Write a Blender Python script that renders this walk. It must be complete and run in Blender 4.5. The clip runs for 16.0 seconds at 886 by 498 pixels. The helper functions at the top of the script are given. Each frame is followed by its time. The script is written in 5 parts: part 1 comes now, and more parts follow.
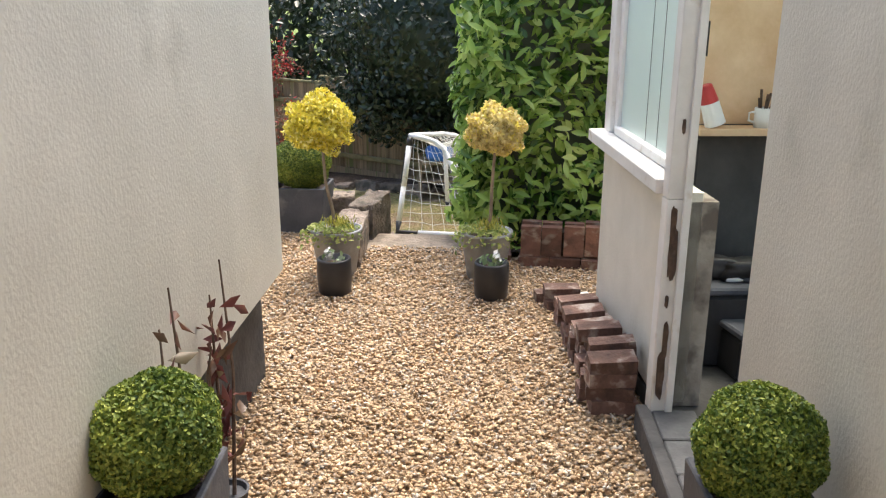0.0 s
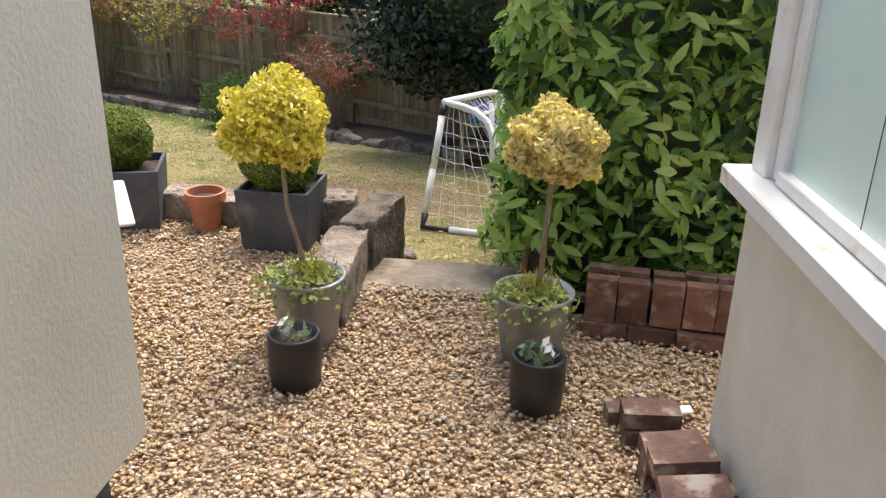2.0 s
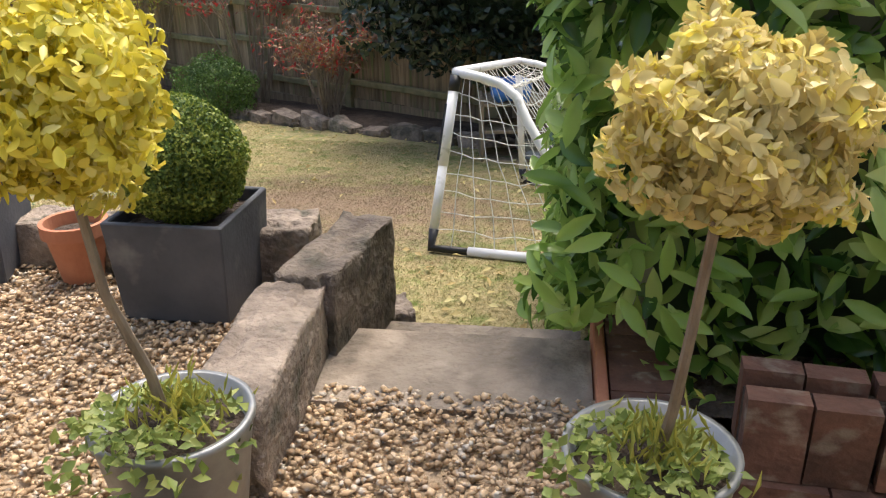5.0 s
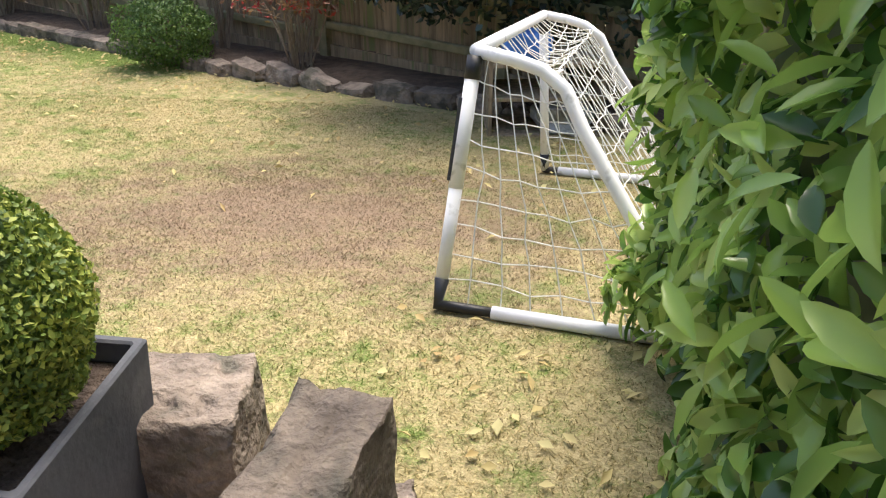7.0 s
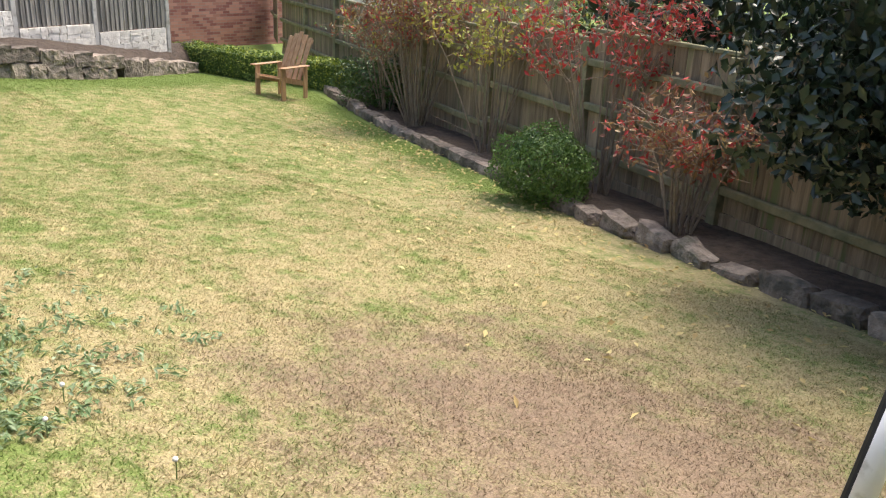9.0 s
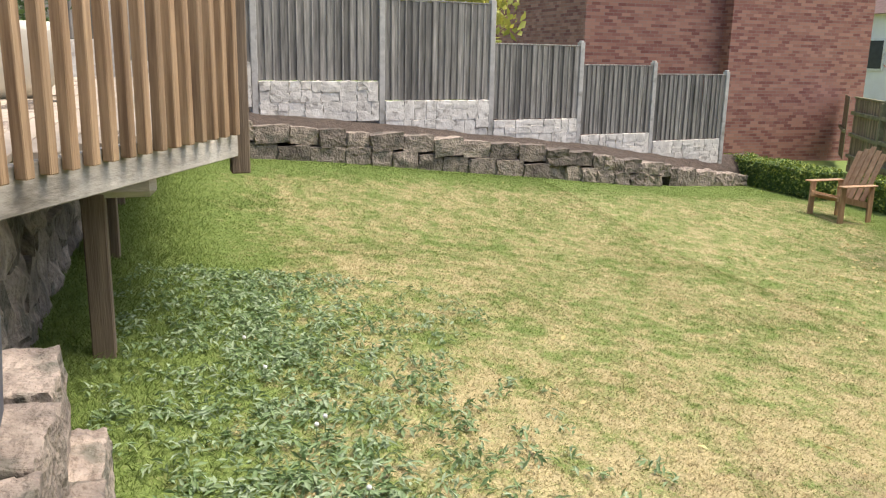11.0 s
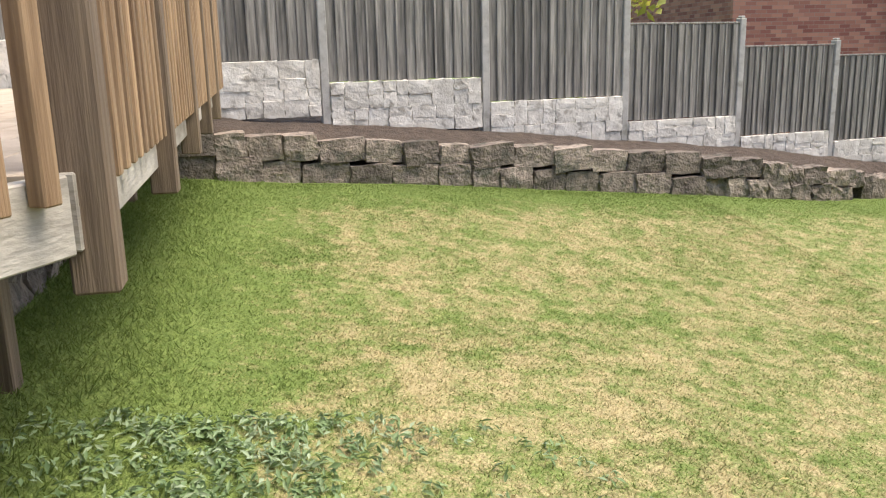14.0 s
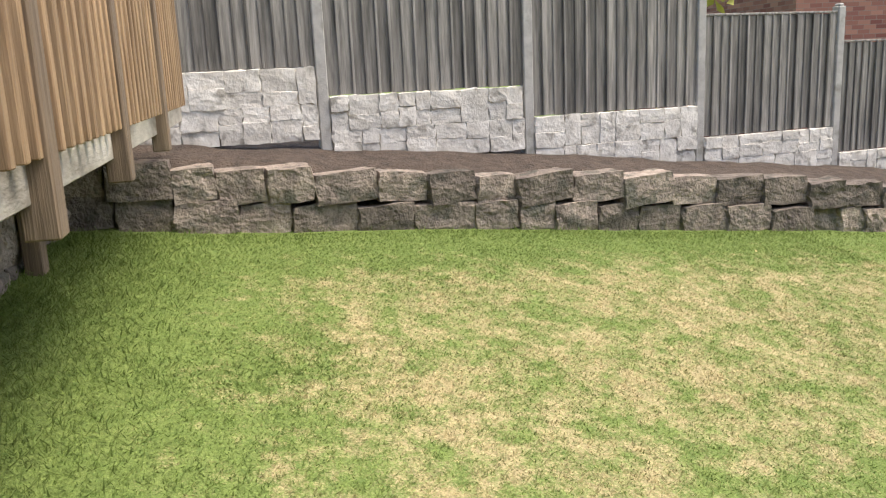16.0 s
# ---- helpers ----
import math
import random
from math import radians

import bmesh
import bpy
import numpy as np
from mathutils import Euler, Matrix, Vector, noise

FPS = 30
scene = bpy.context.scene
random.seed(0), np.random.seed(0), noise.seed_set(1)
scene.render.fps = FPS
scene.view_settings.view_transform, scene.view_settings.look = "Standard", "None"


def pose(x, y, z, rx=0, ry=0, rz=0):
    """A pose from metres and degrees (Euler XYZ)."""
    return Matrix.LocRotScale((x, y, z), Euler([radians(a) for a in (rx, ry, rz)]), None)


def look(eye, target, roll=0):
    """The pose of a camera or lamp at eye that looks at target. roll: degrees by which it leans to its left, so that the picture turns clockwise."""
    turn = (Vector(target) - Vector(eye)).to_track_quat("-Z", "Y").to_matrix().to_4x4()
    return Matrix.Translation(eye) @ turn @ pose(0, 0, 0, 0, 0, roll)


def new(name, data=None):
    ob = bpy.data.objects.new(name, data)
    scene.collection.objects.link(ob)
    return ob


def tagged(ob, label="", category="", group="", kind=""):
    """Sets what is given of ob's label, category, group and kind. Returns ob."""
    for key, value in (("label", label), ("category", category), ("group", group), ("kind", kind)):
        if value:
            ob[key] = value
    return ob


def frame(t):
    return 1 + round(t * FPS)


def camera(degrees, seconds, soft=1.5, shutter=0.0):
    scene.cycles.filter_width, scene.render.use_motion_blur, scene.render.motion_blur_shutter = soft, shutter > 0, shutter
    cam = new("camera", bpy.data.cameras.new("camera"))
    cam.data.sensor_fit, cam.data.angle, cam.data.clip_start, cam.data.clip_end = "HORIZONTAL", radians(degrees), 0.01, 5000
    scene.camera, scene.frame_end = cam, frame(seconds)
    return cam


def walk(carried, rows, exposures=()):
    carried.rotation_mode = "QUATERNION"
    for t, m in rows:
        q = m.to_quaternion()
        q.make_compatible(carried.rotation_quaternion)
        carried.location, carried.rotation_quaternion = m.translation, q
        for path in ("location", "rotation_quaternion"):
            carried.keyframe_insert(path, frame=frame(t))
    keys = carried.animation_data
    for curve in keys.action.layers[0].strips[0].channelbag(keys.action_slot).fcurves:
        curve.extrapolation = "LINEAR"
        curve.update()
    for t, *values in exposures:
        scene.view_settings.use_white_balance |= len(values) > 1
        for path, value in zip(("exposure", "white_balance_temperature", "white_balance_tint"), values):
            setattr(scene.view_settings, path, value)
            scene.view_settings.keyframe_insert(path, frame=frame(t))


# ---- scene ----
cam = camera(56.47, 16.0, 1.2)
PATH = [
    (0.0, 0.000, 0.000, 1.830, 73.04, -0.25, 2.99),
    (0.5, 0.033, 0.557, 1.817, 73.10, -0.84, 2.06),
    (1.0, 0.035, 1.068, 1.823, 72.29, -0.86, 2.80),
    (1.5, 0.018, 1.547, 1.839, 70.46, -0.79, 6.05),
    (2.0, 0.002, 2.063, 1.838, 68.00, -1.27, 7.19),
    (2.5, 0.013, 2.423, 1.697, 66.74, -2.56, 8.83),
    (3.0, -0.051, 2.708, 1.566, 69.20, -3.44, 10.13),
    (5.5, -0.259, 4.319, 1.348, 66.02, 1.59, 7.40),
    (6.0, -0.356, 4.705, 1.373, 65.14, 1.81, 7.22),
    (6.5, -0.426, 5.112, 1.315, 63.81, 0.65, 7.48),
    (7.0, -0.541, 5.523, 1.271, 61.74, 0.21, 6.83),
    (7.5, -0.588, 5.906, 1.247, 61.24, -1.59, 9.13),
    (8.0, -0.656, 6.292, 1.252, 61.90, -3.54, 16.10),
    (8.5, -0.690, 6.528, 1.237, 64.47, -4.07, 23.12),
    (9.0, -0.755, 6.702, 1.132, 70.35, -2.67, 35.38),
    (9.5, -0.861, 6.850, 1.103, 73.26, -1.56, 47.42),
    (10.0, -1.002, 6.995, 1.069, 75.48, -1.70, 58.48),
    (12.5, -2.389, 7.789, 0.917, 75.97, 0.67, 77.29),
    (13.0, -2.839, 7.920, 0.909, 76.17, 0.52, 77.44),
    (13.5, -3.317, 8.025, 0.924, 76.70, 0.62, 78.30),
    (14.0, -3.972, 8.053, 0.837, 76.81, 1.36, 79.69),
    (14.5, -4.565, 8.110, 0.804, 76.32, 1.84, 81.19),
    (15.0, -5.089, 8.153, 0.787, 76.61, 1.21, 80.00),
    (15.5, -5.624, 8.196, 0.771, 76.60, 2.28, 79.53),
    (16.0, -6.150, 8.196, 0.761, 77.69, 2.53, 79.95),
]
walk(cam, [(t, pose(x, y, z, rx, ry, rz)) for t, x, y, z, rx, ry, rz in PATH],
     [(0.0, 1.35), (1.5, 1.2), (2.5, 0.9), (3.0, 0.85), (5.5, 1.1), (6.5, 1.35), (7.0, 1.25), (7.5, 1.1), (8.0, 0.95), (9.0, 1.15), (10.0, 1.0), (12.5, 1.0), (16.0, 1.0)])

# ---- world, sun ----
sky_world = bpy.data.worlds.new("sky")
scene.world = sky_world
sky_world.use_nodes = True
nt = sky_world.node_tree
sky = nt.nodes.new("ShaderNodeTexSky")
sky.sky_type, sky.sun_disc = "NISHITA", False
SUN_FROM = Vector((0.11, 0.42, 1.0)).normalized()
sky.sun_elevation = math.asin(SUN_FROM.z)
sky.sun_rotation = math.atan2(SUN_FROM.x, SUN_FROM.y)
sky.air_density, sky.dust_density, sky.ozone_density = 1.0, 4.0, 1.0
nt.links.new(sky.outputs[0], nt.nodes["Background"].inputs[0])
nt.nodes["Background"].inputs[1].default_value = 0.15
sun = new("sun", bpy.data.lights.new("sun", "SUN"))
sun.data.energy, sun.data.angle, sun.data.color = 1.9, radians(32), (1.0, 0.90, 0.78)
sun.matrix_world = look(SUN_FROM * 30, (0, 0, 0))

# ---- small tools ----
RNG = np.random.default_rng(7)


def base_z(y):
    return float(np.interp(y, [6.4, 8.2, 10.7, 13.7, 18, 40], [-0.33, -0.56, -0.92, -1.2, -1.60, -2.0]))


def lawn_z(x, y):
    s = min(1.0, max(0.0, (-8.5 - x) / 4.0))
    return base_z(y) + float(np.interp(y, [8.0, 9.3, 10.5, 12.5, 15.0], [0.2, 0.27, 0.30, 0.27, 0.2])) * s * s * (3 - 2 * s)


def part(name, bm, material, parent=None, label="", smooth=False):
    """Links a bmesh as one mesh object, under a parent if one is given."""
    me = bpy.data.meshes.new(name)
    bm.to_mesh(me)
    bm.free()
    if smooth:
        me.polygons.foreach_set("use_smooth", [True] * len(me.polygons))
    return hang(name, me, material, parent, label)


def hang(name, me, material, parent=None, label="", m=None):
    if material and not me.materials:
        me.materials.append(material)
    ob = new(name, me)
    if parent:
        ob.parent = parent
    if m is not None:
        ob.matrix_basis = m
    if label:
        ob["label"] = label
    return ob


def empty(name, label, category, group="", m=None, kind=""):
    ob = new(name)
    ob.empty_display_size = 0.1
    if m is not None:
        ob.matrix_basis = m
    return tagged(ob, label, category, group, kind)


def add_box(bm, size, m=None, bevel=0.0):
    """A box of that size about the origin of m, added to bm."""
    r = bmesh.ops.create_cube(bm, size=1.0, matrix=(m or Matrix()) @ Matrix.Diagonal((*size, 1)))
    if bevel:
        edges = list({e for v in r["verts"] for e in v.link_edges})
        bmesh.ops.bevel(bm, geom=edges, offset=bevel, segments=1, affect="EDGES")
    return bm


def box(size, m=None, bevel=0.0):
    return add_box(bmesh.new(), size, m, bevel)


def span(x0, x1, y0, y1, z0, z1, bevel=0.0):
    return box((x1 - x0, y1 - y0, z1 - z0), pose((x0 + x1) / 2, (y0 + y1) / 2, (z0 + z1) / 2), bevel)


def lathe(profile, n=28):
    """A turned shape from (radius, height) pairs."""
    bm = bmesh.new()
    rings = []
    for r, z in profile:
        rings.append([bm.verts.new((r * math.cos(2 * math.pi * i / n), r * math.sin(2 * math.pi * i / n), z)) for i in range(n)])
    for a, b in zip(rings, rings[1:]):
        for i in range(n):
            bm.faces.new((a[i], a[(i + 1) % n], b[(i + 1) % n], b[i]))
    bm.faces.new(rings[0][::-1])
    bm.faces.new(rings[-1])
    return bm


def tube(points, r0, r1=None, n=8, bm=None):
    """A round bar along points, tapered from r0 to r1."""
    bm = bm or bmesh.new()
    r1 = r0 if r1 is None else r1
    pts = [Vector(p) for p in points]
    rings = []
    for i, p in enumerate(pts):
        way = (pts[min(i + 1, len(pts) - 1)] - pts[max(i - 1, 0)]).normalized()
        side = way.cross(Vector((0.31, 0.2, 0.93)) if abs(way.z) < 0.9 else Vector((1, 0.1, 0))).normalized()
        up = way.cross(side)
        r = r0 + (r1 - r0) * i / (len(pts) - 1)
        rings.append([bm.verts.new(p + r * (math.cos(a) * side + math.sin(a) * up)) for a in [2 * math.pi * k / n for k in range(n)]])
    for a, b in zip(rings, rings[1:]):
        for i in range(n):
            bm.faces.new((a[i], a[(i + 1) % n], b[(i + 1) % n], b[i]))
    bm.faces.new(rings[0][::-1])
    bm.faces.new(rings[-1])
    return bm


def rock(size, seed, rough=0.12, cuts=3, rounding=0.28):
    """A hewn block: a bevelled box with uneven faces."""
    bm = bmesh.new()
    bmesh.ops.create_cube(bm, size=1.0)
    bmesh.ops.subdivide_edges(bm, edges=bm.edges[:], cuts=cuts, use_grid_fill=True)
    off = Vector((seed * 3.17, seed * 1.31, seed * 0.77))
    for v in bm.verts:
        p = v.co.copy()
        q = p.normalized() * 0.62
        p = p.lerp(q, rounding)
        n1 = noise.noise_vector(p * 2.2 + off)
        n2 = noise.noise_vector(p * 6.0 + off)
        n3 = noise.noise_vector(p * 15.0 + off)
        v.co = Vector([(p[i] + rough * n1[i] + rough * 0.4 * n2[i] + rough * 0.22 * n3[i]) * size[i] for i in range(3)])
    return bm


def soup(name, verts, faces, material, parent=None, label=""):
    """A mesh from arrays: verts (n, 3) and triangles or quads (m, k)."""
    me = bpy.data.meshes.new(name)
    k = faces.shape[1]
    me.vertices.add(len(verts))
    me.vertices.foreach_set("co", np.ascontiguousarray(verts, dtype=np.float32).ravel())
    me.loops.add(faces.size)
    me.loops.foreach_set("vertex_index", np.ascontiguousarray(faces, dtype=np.int32).ravel())
    me.polygons.add(len(faces))
    me.polygons.foreach_set("loop_start", np.arange(0, faces.size, k, dtype=np.int32))
    me.update(calc_edges=True)
    me.validate()
    return hang(name, me, material, parent, label)


def unit(v):
    return v / np.maximum(np.linalg.norm(v, axis=1), 1e-9)[:, None]


def leaves(name, points, normals, length, width, material, parent=None, droop=0.3, spread=0.7, label="", broad=False):
    """Many leaves at points, facing roughly along normals, in one mesh."""
    n = len(points)
    nrm = unit(normals + spread * RNG.normal(size=(n, 3)))
    t = unit(np.cross(nrm, RNG.normal(size=(n, 3))))
    t[:, 2] -= droop
    t = unit(t)
    s = unit(np.cross(nrm, t))
    nrm = unit(np.cross(t, s))
    L = (length * RNG.uniform(0.65, 1.3, n))[:, None]
    Wd = (width * RNG.uniform(0.7, 1.25, n))[:, None]
    base = points - 0.5 * L * t
    if broad:
        sides = [(0.15, 0.26, 0.05), (0.40, 0.48, 0.09), (0.68, 0.44, 0.08), (0.88, 0.22, 0.02)]
        left = [base + a_ * L * t - w_ * Wd * s + c_ * L * nrm for a_, w_, c_ in sides]
        right = [base + a_ * L * t + w_ * Wd * s + c_ * L * nrm for a_, w_, c_ in sides]
        v = np.stack([base, *left, base + L * t - 0.07 * L * nrm, *right[::-1], base + 0.33 * L * t, base + 0.68 * L * t], 1)
        f = np.array([[0, 10, 1], [1, 10, 2], [2, 10, 11], [2, 11, 3], [3, 11, 4], [4, 11, 5], [5, 11, 6], [6, 11, 7], [7, 11, 8], [8, 11, 10], [8, 10, 9], [9, 10, 0]])
    else:
        v = np.stack([base, base + 0.5 * L * t - 0.5 * Wd * s + 0.12 * L * nrm, base + L * t, base + 0.5 * L * t + 0.5 * Wd * s + 0.12 * L * nrm], 1)
        f = np.array([[0, 2, 1], [0, 3, 2]])
    k = v.shape[1]
    faces = (f[None] + (np.arange(n) * k)[:, None, None]).reshape(-1, 3)
    return soup(name, v.reshape(-1, 3), faces, material, parent, label)


def ball_points(n, centre, radii, inner=0.75, lumps=0.12, seed=0):
    """Points in the outer shell of a lumpy ball, with outward normals."""
    d = unit(RNG.normal(size=(n, 3)))
    w = 1 + lumps * np.sin(4.1 * d[:, 0] + seed) * np.cos(3.7 * d[:, 1] - seed) + 0.6 * lumps * np.sin(8.3 * d[:, 2] + 5 * d[:, 0] + seed)
    r = w * RNG.uniform(inner ** 3, 1.0, n) ** (1 / 3)
    return np.array(centre) + d * r[:, None] * np.array(radii), d


def box_points(n, lo, hi, shell=0.25, wob=0.12):
    """Points near the faces of a clipped hedge, with outward normals."""
    lo, hi = np.array(lo, float), np.array(hi, float)
    size = hi - lo
    areas = np.array([size[1] * size[2], size[1] * size[2], size[0] * size[2], size[0] * size[2], size[0] * size[1]])
    side = RNG.choice(5, n, p=areas / areas.sum())
    p = lo + RNG.uniform(size=(n, 3)) * size
    nrm = np.zeros((n, 3))
    depth = RNG.exponential(shell * 0.5, n)
    for k, (ax, sg) in enumerate(((0, -1), (0, 1), (1, -1), (1, 1), (2, 1))):
        m = side == k
        bump = wob * (np.sin(3.1 * p[m, (ax + 1) % 3] + 1.7 * k) * np.cos(2.7 * p[m, (ax + 2) % 3]) + 0.6 * np.sin(7.3 * p[m, (ax + 2) % 3] + 5.1 * p[m, (ax + 1) % 3]))
        p[m, ax] = (hi[ax] if sg > 0 else lo[ax]) - sg * (depth[m] - bump)
        nrm[m, ax] = sg
    nrm[:, 2] += 0.6
    return p, unit(nrm)


# ---- materials ----
def surface(name, low, high, scale=8.0, rough=0.8, bump=0.3, grain=60.0, spot=None, spots=0.0, spot_scale=3.0, vary=0.0, islands=False,
            metal=0.0, stretch=(1, 1, 1), through_light=0.0, coat=0.0, detail=6.0, relief=0.01):
    """A two-scale surface: broad tone from low to high, grain as relief, and spots of a third colour."""
    mat = bpy.data.materials.new(name)
    mat.use_nodes = True
    n, l = mat.node_tree.nodes, mat.node_tree.links
    bsdf = n["Principled BSDF"]
    co = n.new("ShaderNodeTexCoord")
    mp = n.new("ShaderNodeMapping")
    mp.inputs["Scale"].default_value = stretch
    geo = n.new("ShaderNodeNewGeometry")
    info = n.new("ShaderNodeObjectInfo")
    add = n.new("ShaderNodeVectorMath")
    add.operation = "ADD"
    l.new(co.outputs["Object"], mp.inputs["Vector"])
    l.new(mp.outputs[0], add.inputs[0])
    mul = n.new("ShaderNodeMath")
    mul.operation = "MULTIPLY"
    mul.inputs[1].default_value = 37.0
    l.new(info.outputs["Random"], mul.inputs[0])
    l.new(mul.outputs[0], add.inputs[1])
    broad = n.new("ShaderNodeTexNoise")
    broad.inputs["Scale"].default_value, broad.inputs["Detail"].default_value, broad.inputs["Roughness"].default_value = scale, detail, 0.62
    l.new(add.outputs[0], broad.inputs["Vector"])
    ramp = n.new("ShaderNodeValToRGB")
    ramp.color_ramp.elements[0].position, ramp.color_ramp.elements[1].position = 0.34, 0.68
    ramp.color_ramp.elements[0].color, ramp.color_ramp.elements[1].color = (*low, 1), (*high, 1)
    l.new(broad.outputs[0], ramp.inputs[0])
    colour = ramp.outputs[0]
    if spot:
        sn = n.new("ShaderNodeTexNoise")
        sn.inputs["Scale"].default_value, sn.inputs["Detail"].default_value = spot_scale, 5.0
        l.new(add.outputs[0], sn.inputs["Vector"])
        sr = n.new("ShaderNodeValToRGB")
        sr.color_ramp.elements[0].position, sr.color_ramp.elements[1].position = 0.62 - 0.25 * spots, 0.72 - 0.2 * spots
        l.new(sn.outputs[0], sr.inputs[0])
        mx = n.new("ShaderNodeMix")
        mx.data_type = "RGBA"
        l.new(sr.outputs[0], mx.inputs["Factor"])
        l.new(colour, mx.inputs["A"])
        mx.inputs["B"].default_value = (*spot, 1)
        colour = mx.outputs["Result"]
    if vary:
        hs = n.new("ShaderNodeHueSaturation")
        rm = n.new("ShaderNodeMapRange")
        rm.inputs["To Min"].default_value, rm.inputs["To Max"].default_value = 1 - vary, 1 + vary
        l.new(geo.outputs["Random Per Island"] if islands else info.outputs["Random"], rm.inputs["Value"])
        l.new(rm.outputs[0], hs.inputs["Value"])
        l.new(colour, hs.inputs["Color"])
        colour = hs.outputs[0]
    l.new(colour, bsdf.inputs["Base Color"])
    bsdf.inputs["Roughness"].default_value, bsdf.inputs["Metallic"].default_value = rough, metal
    bsdf.inputs["Coat Weight"].default_value = coat
    if bump:
        fine = n.new("ShaderNodeTexNoise")
        fine.inputs["Scale"].default_value, fine.inputs["Detail"].default_value = grain, 4.0
        l.new(add.outputs[0], fine.inputs["Vector"])
        bp = n.new("ShaderNodeBump")
        bp.inputs["Strength"].default_value, bp.inputs["Distance"].default_value = bump, relief
        l.new(fine.outputs[0], bp.inputs["Height"])
        l.new(bp.outputs[0], bsdf.inputs["Normal"])
    if through_light:
        tr = n.new("ShaderNodeBsdfTranslucent")
        l.new(colour, tr.inputs[0])
        ms = n.new("ShaderNodeMixShader")
        ms.inputs[0].default_value = through_light
        l.new(bsdf.outputs[0], ms.inputs[1])
        l.new(tr.outputs[0], ms.inputs[2])
        l.new(ms.outputs[0], n["Material Output"].inputs[0])
    return mat


def foliage(name, colours, rough=0.45, through_light=0.25, scale=2.0):
    """Leaves whose colour changes from one to the next, and a little across the plant."""
    mat = bpy.data.materials.new(name)
    mat.use_nodes = True
    n, l = mat.node_tree.nodes, mat.node_tree.links
    bsdf = n["Principled BSDF"]
    geo = n.new("ShaderNodeNewGeometry")
    info = n.new("ShaderNodeObjectInfo")
    ramp = n.new("ShaderNodeValToRGB")
    ramp.color_ramp.interpolation = "LINEAR"
    el = ramp.color_ramp.elements
    while len(el) < len(colours):
        el.new(0.5)
    for i, c in enumerate(colours):
        el[i].position, el[i].color = i / (len(colours) - 1), (*c, 1)
    tex = n.new("ShaderNodeTexNoise")
    tex.inputs["Scale"].default_value = scale
    l.new(geo.outputs["Position"], tex.inputs["Vector"])
    mix = n.new("ShaderNodeMath")
    mix.operation = "MULTIPLY_ADD"
    mix.inputs[1].default_value = 0.75
    l.new(geo.outputs["Random Per Island"], mix.inputs[0])
    sub = n.new("ShaderNodeMath")
    sub.operation = "MULTIPLY_ADD"
    sub.inputs[1].default_value, sub.inputs[2].default_value = 0.9, -0.32
    l.new(tex.outputs[0], sub.inputs[0])
    l.new(sub.outputs[0], mix.inputs[2])
    more = n.new("ShaderNodeMath")
    more.operation = "MULTIPLY_ADD"
    more.inputs[1].default_value = 0.15
    l.new(info.outputs["Random"], more.inputs[0])
    l.new(mix.outputs[0], more.inputs[2])
    l.new(more.outputs[0], ramp.inputs[0])
    l.new(ramp.outputs[0], bsdf.inputs["Base Color"])
    bsdf.inputs["Roughness"].default_value = rough
    tr = n.new("ShaderNodeBsdfTranslucent")
    l.new(ramp.outputs[0], tr.inputs[0])
    ms = n.new("ShaderNodeMixShader")
    ms.inputs[0].default_value = through_light
    l.new(bsdf.outputs[0], ms.inputs[1])
    l.new(tr.outputs[0], ms.inputs[2])
    l.new(ms.outputs[0], n["Material Output"].inputs[0])
    return mat


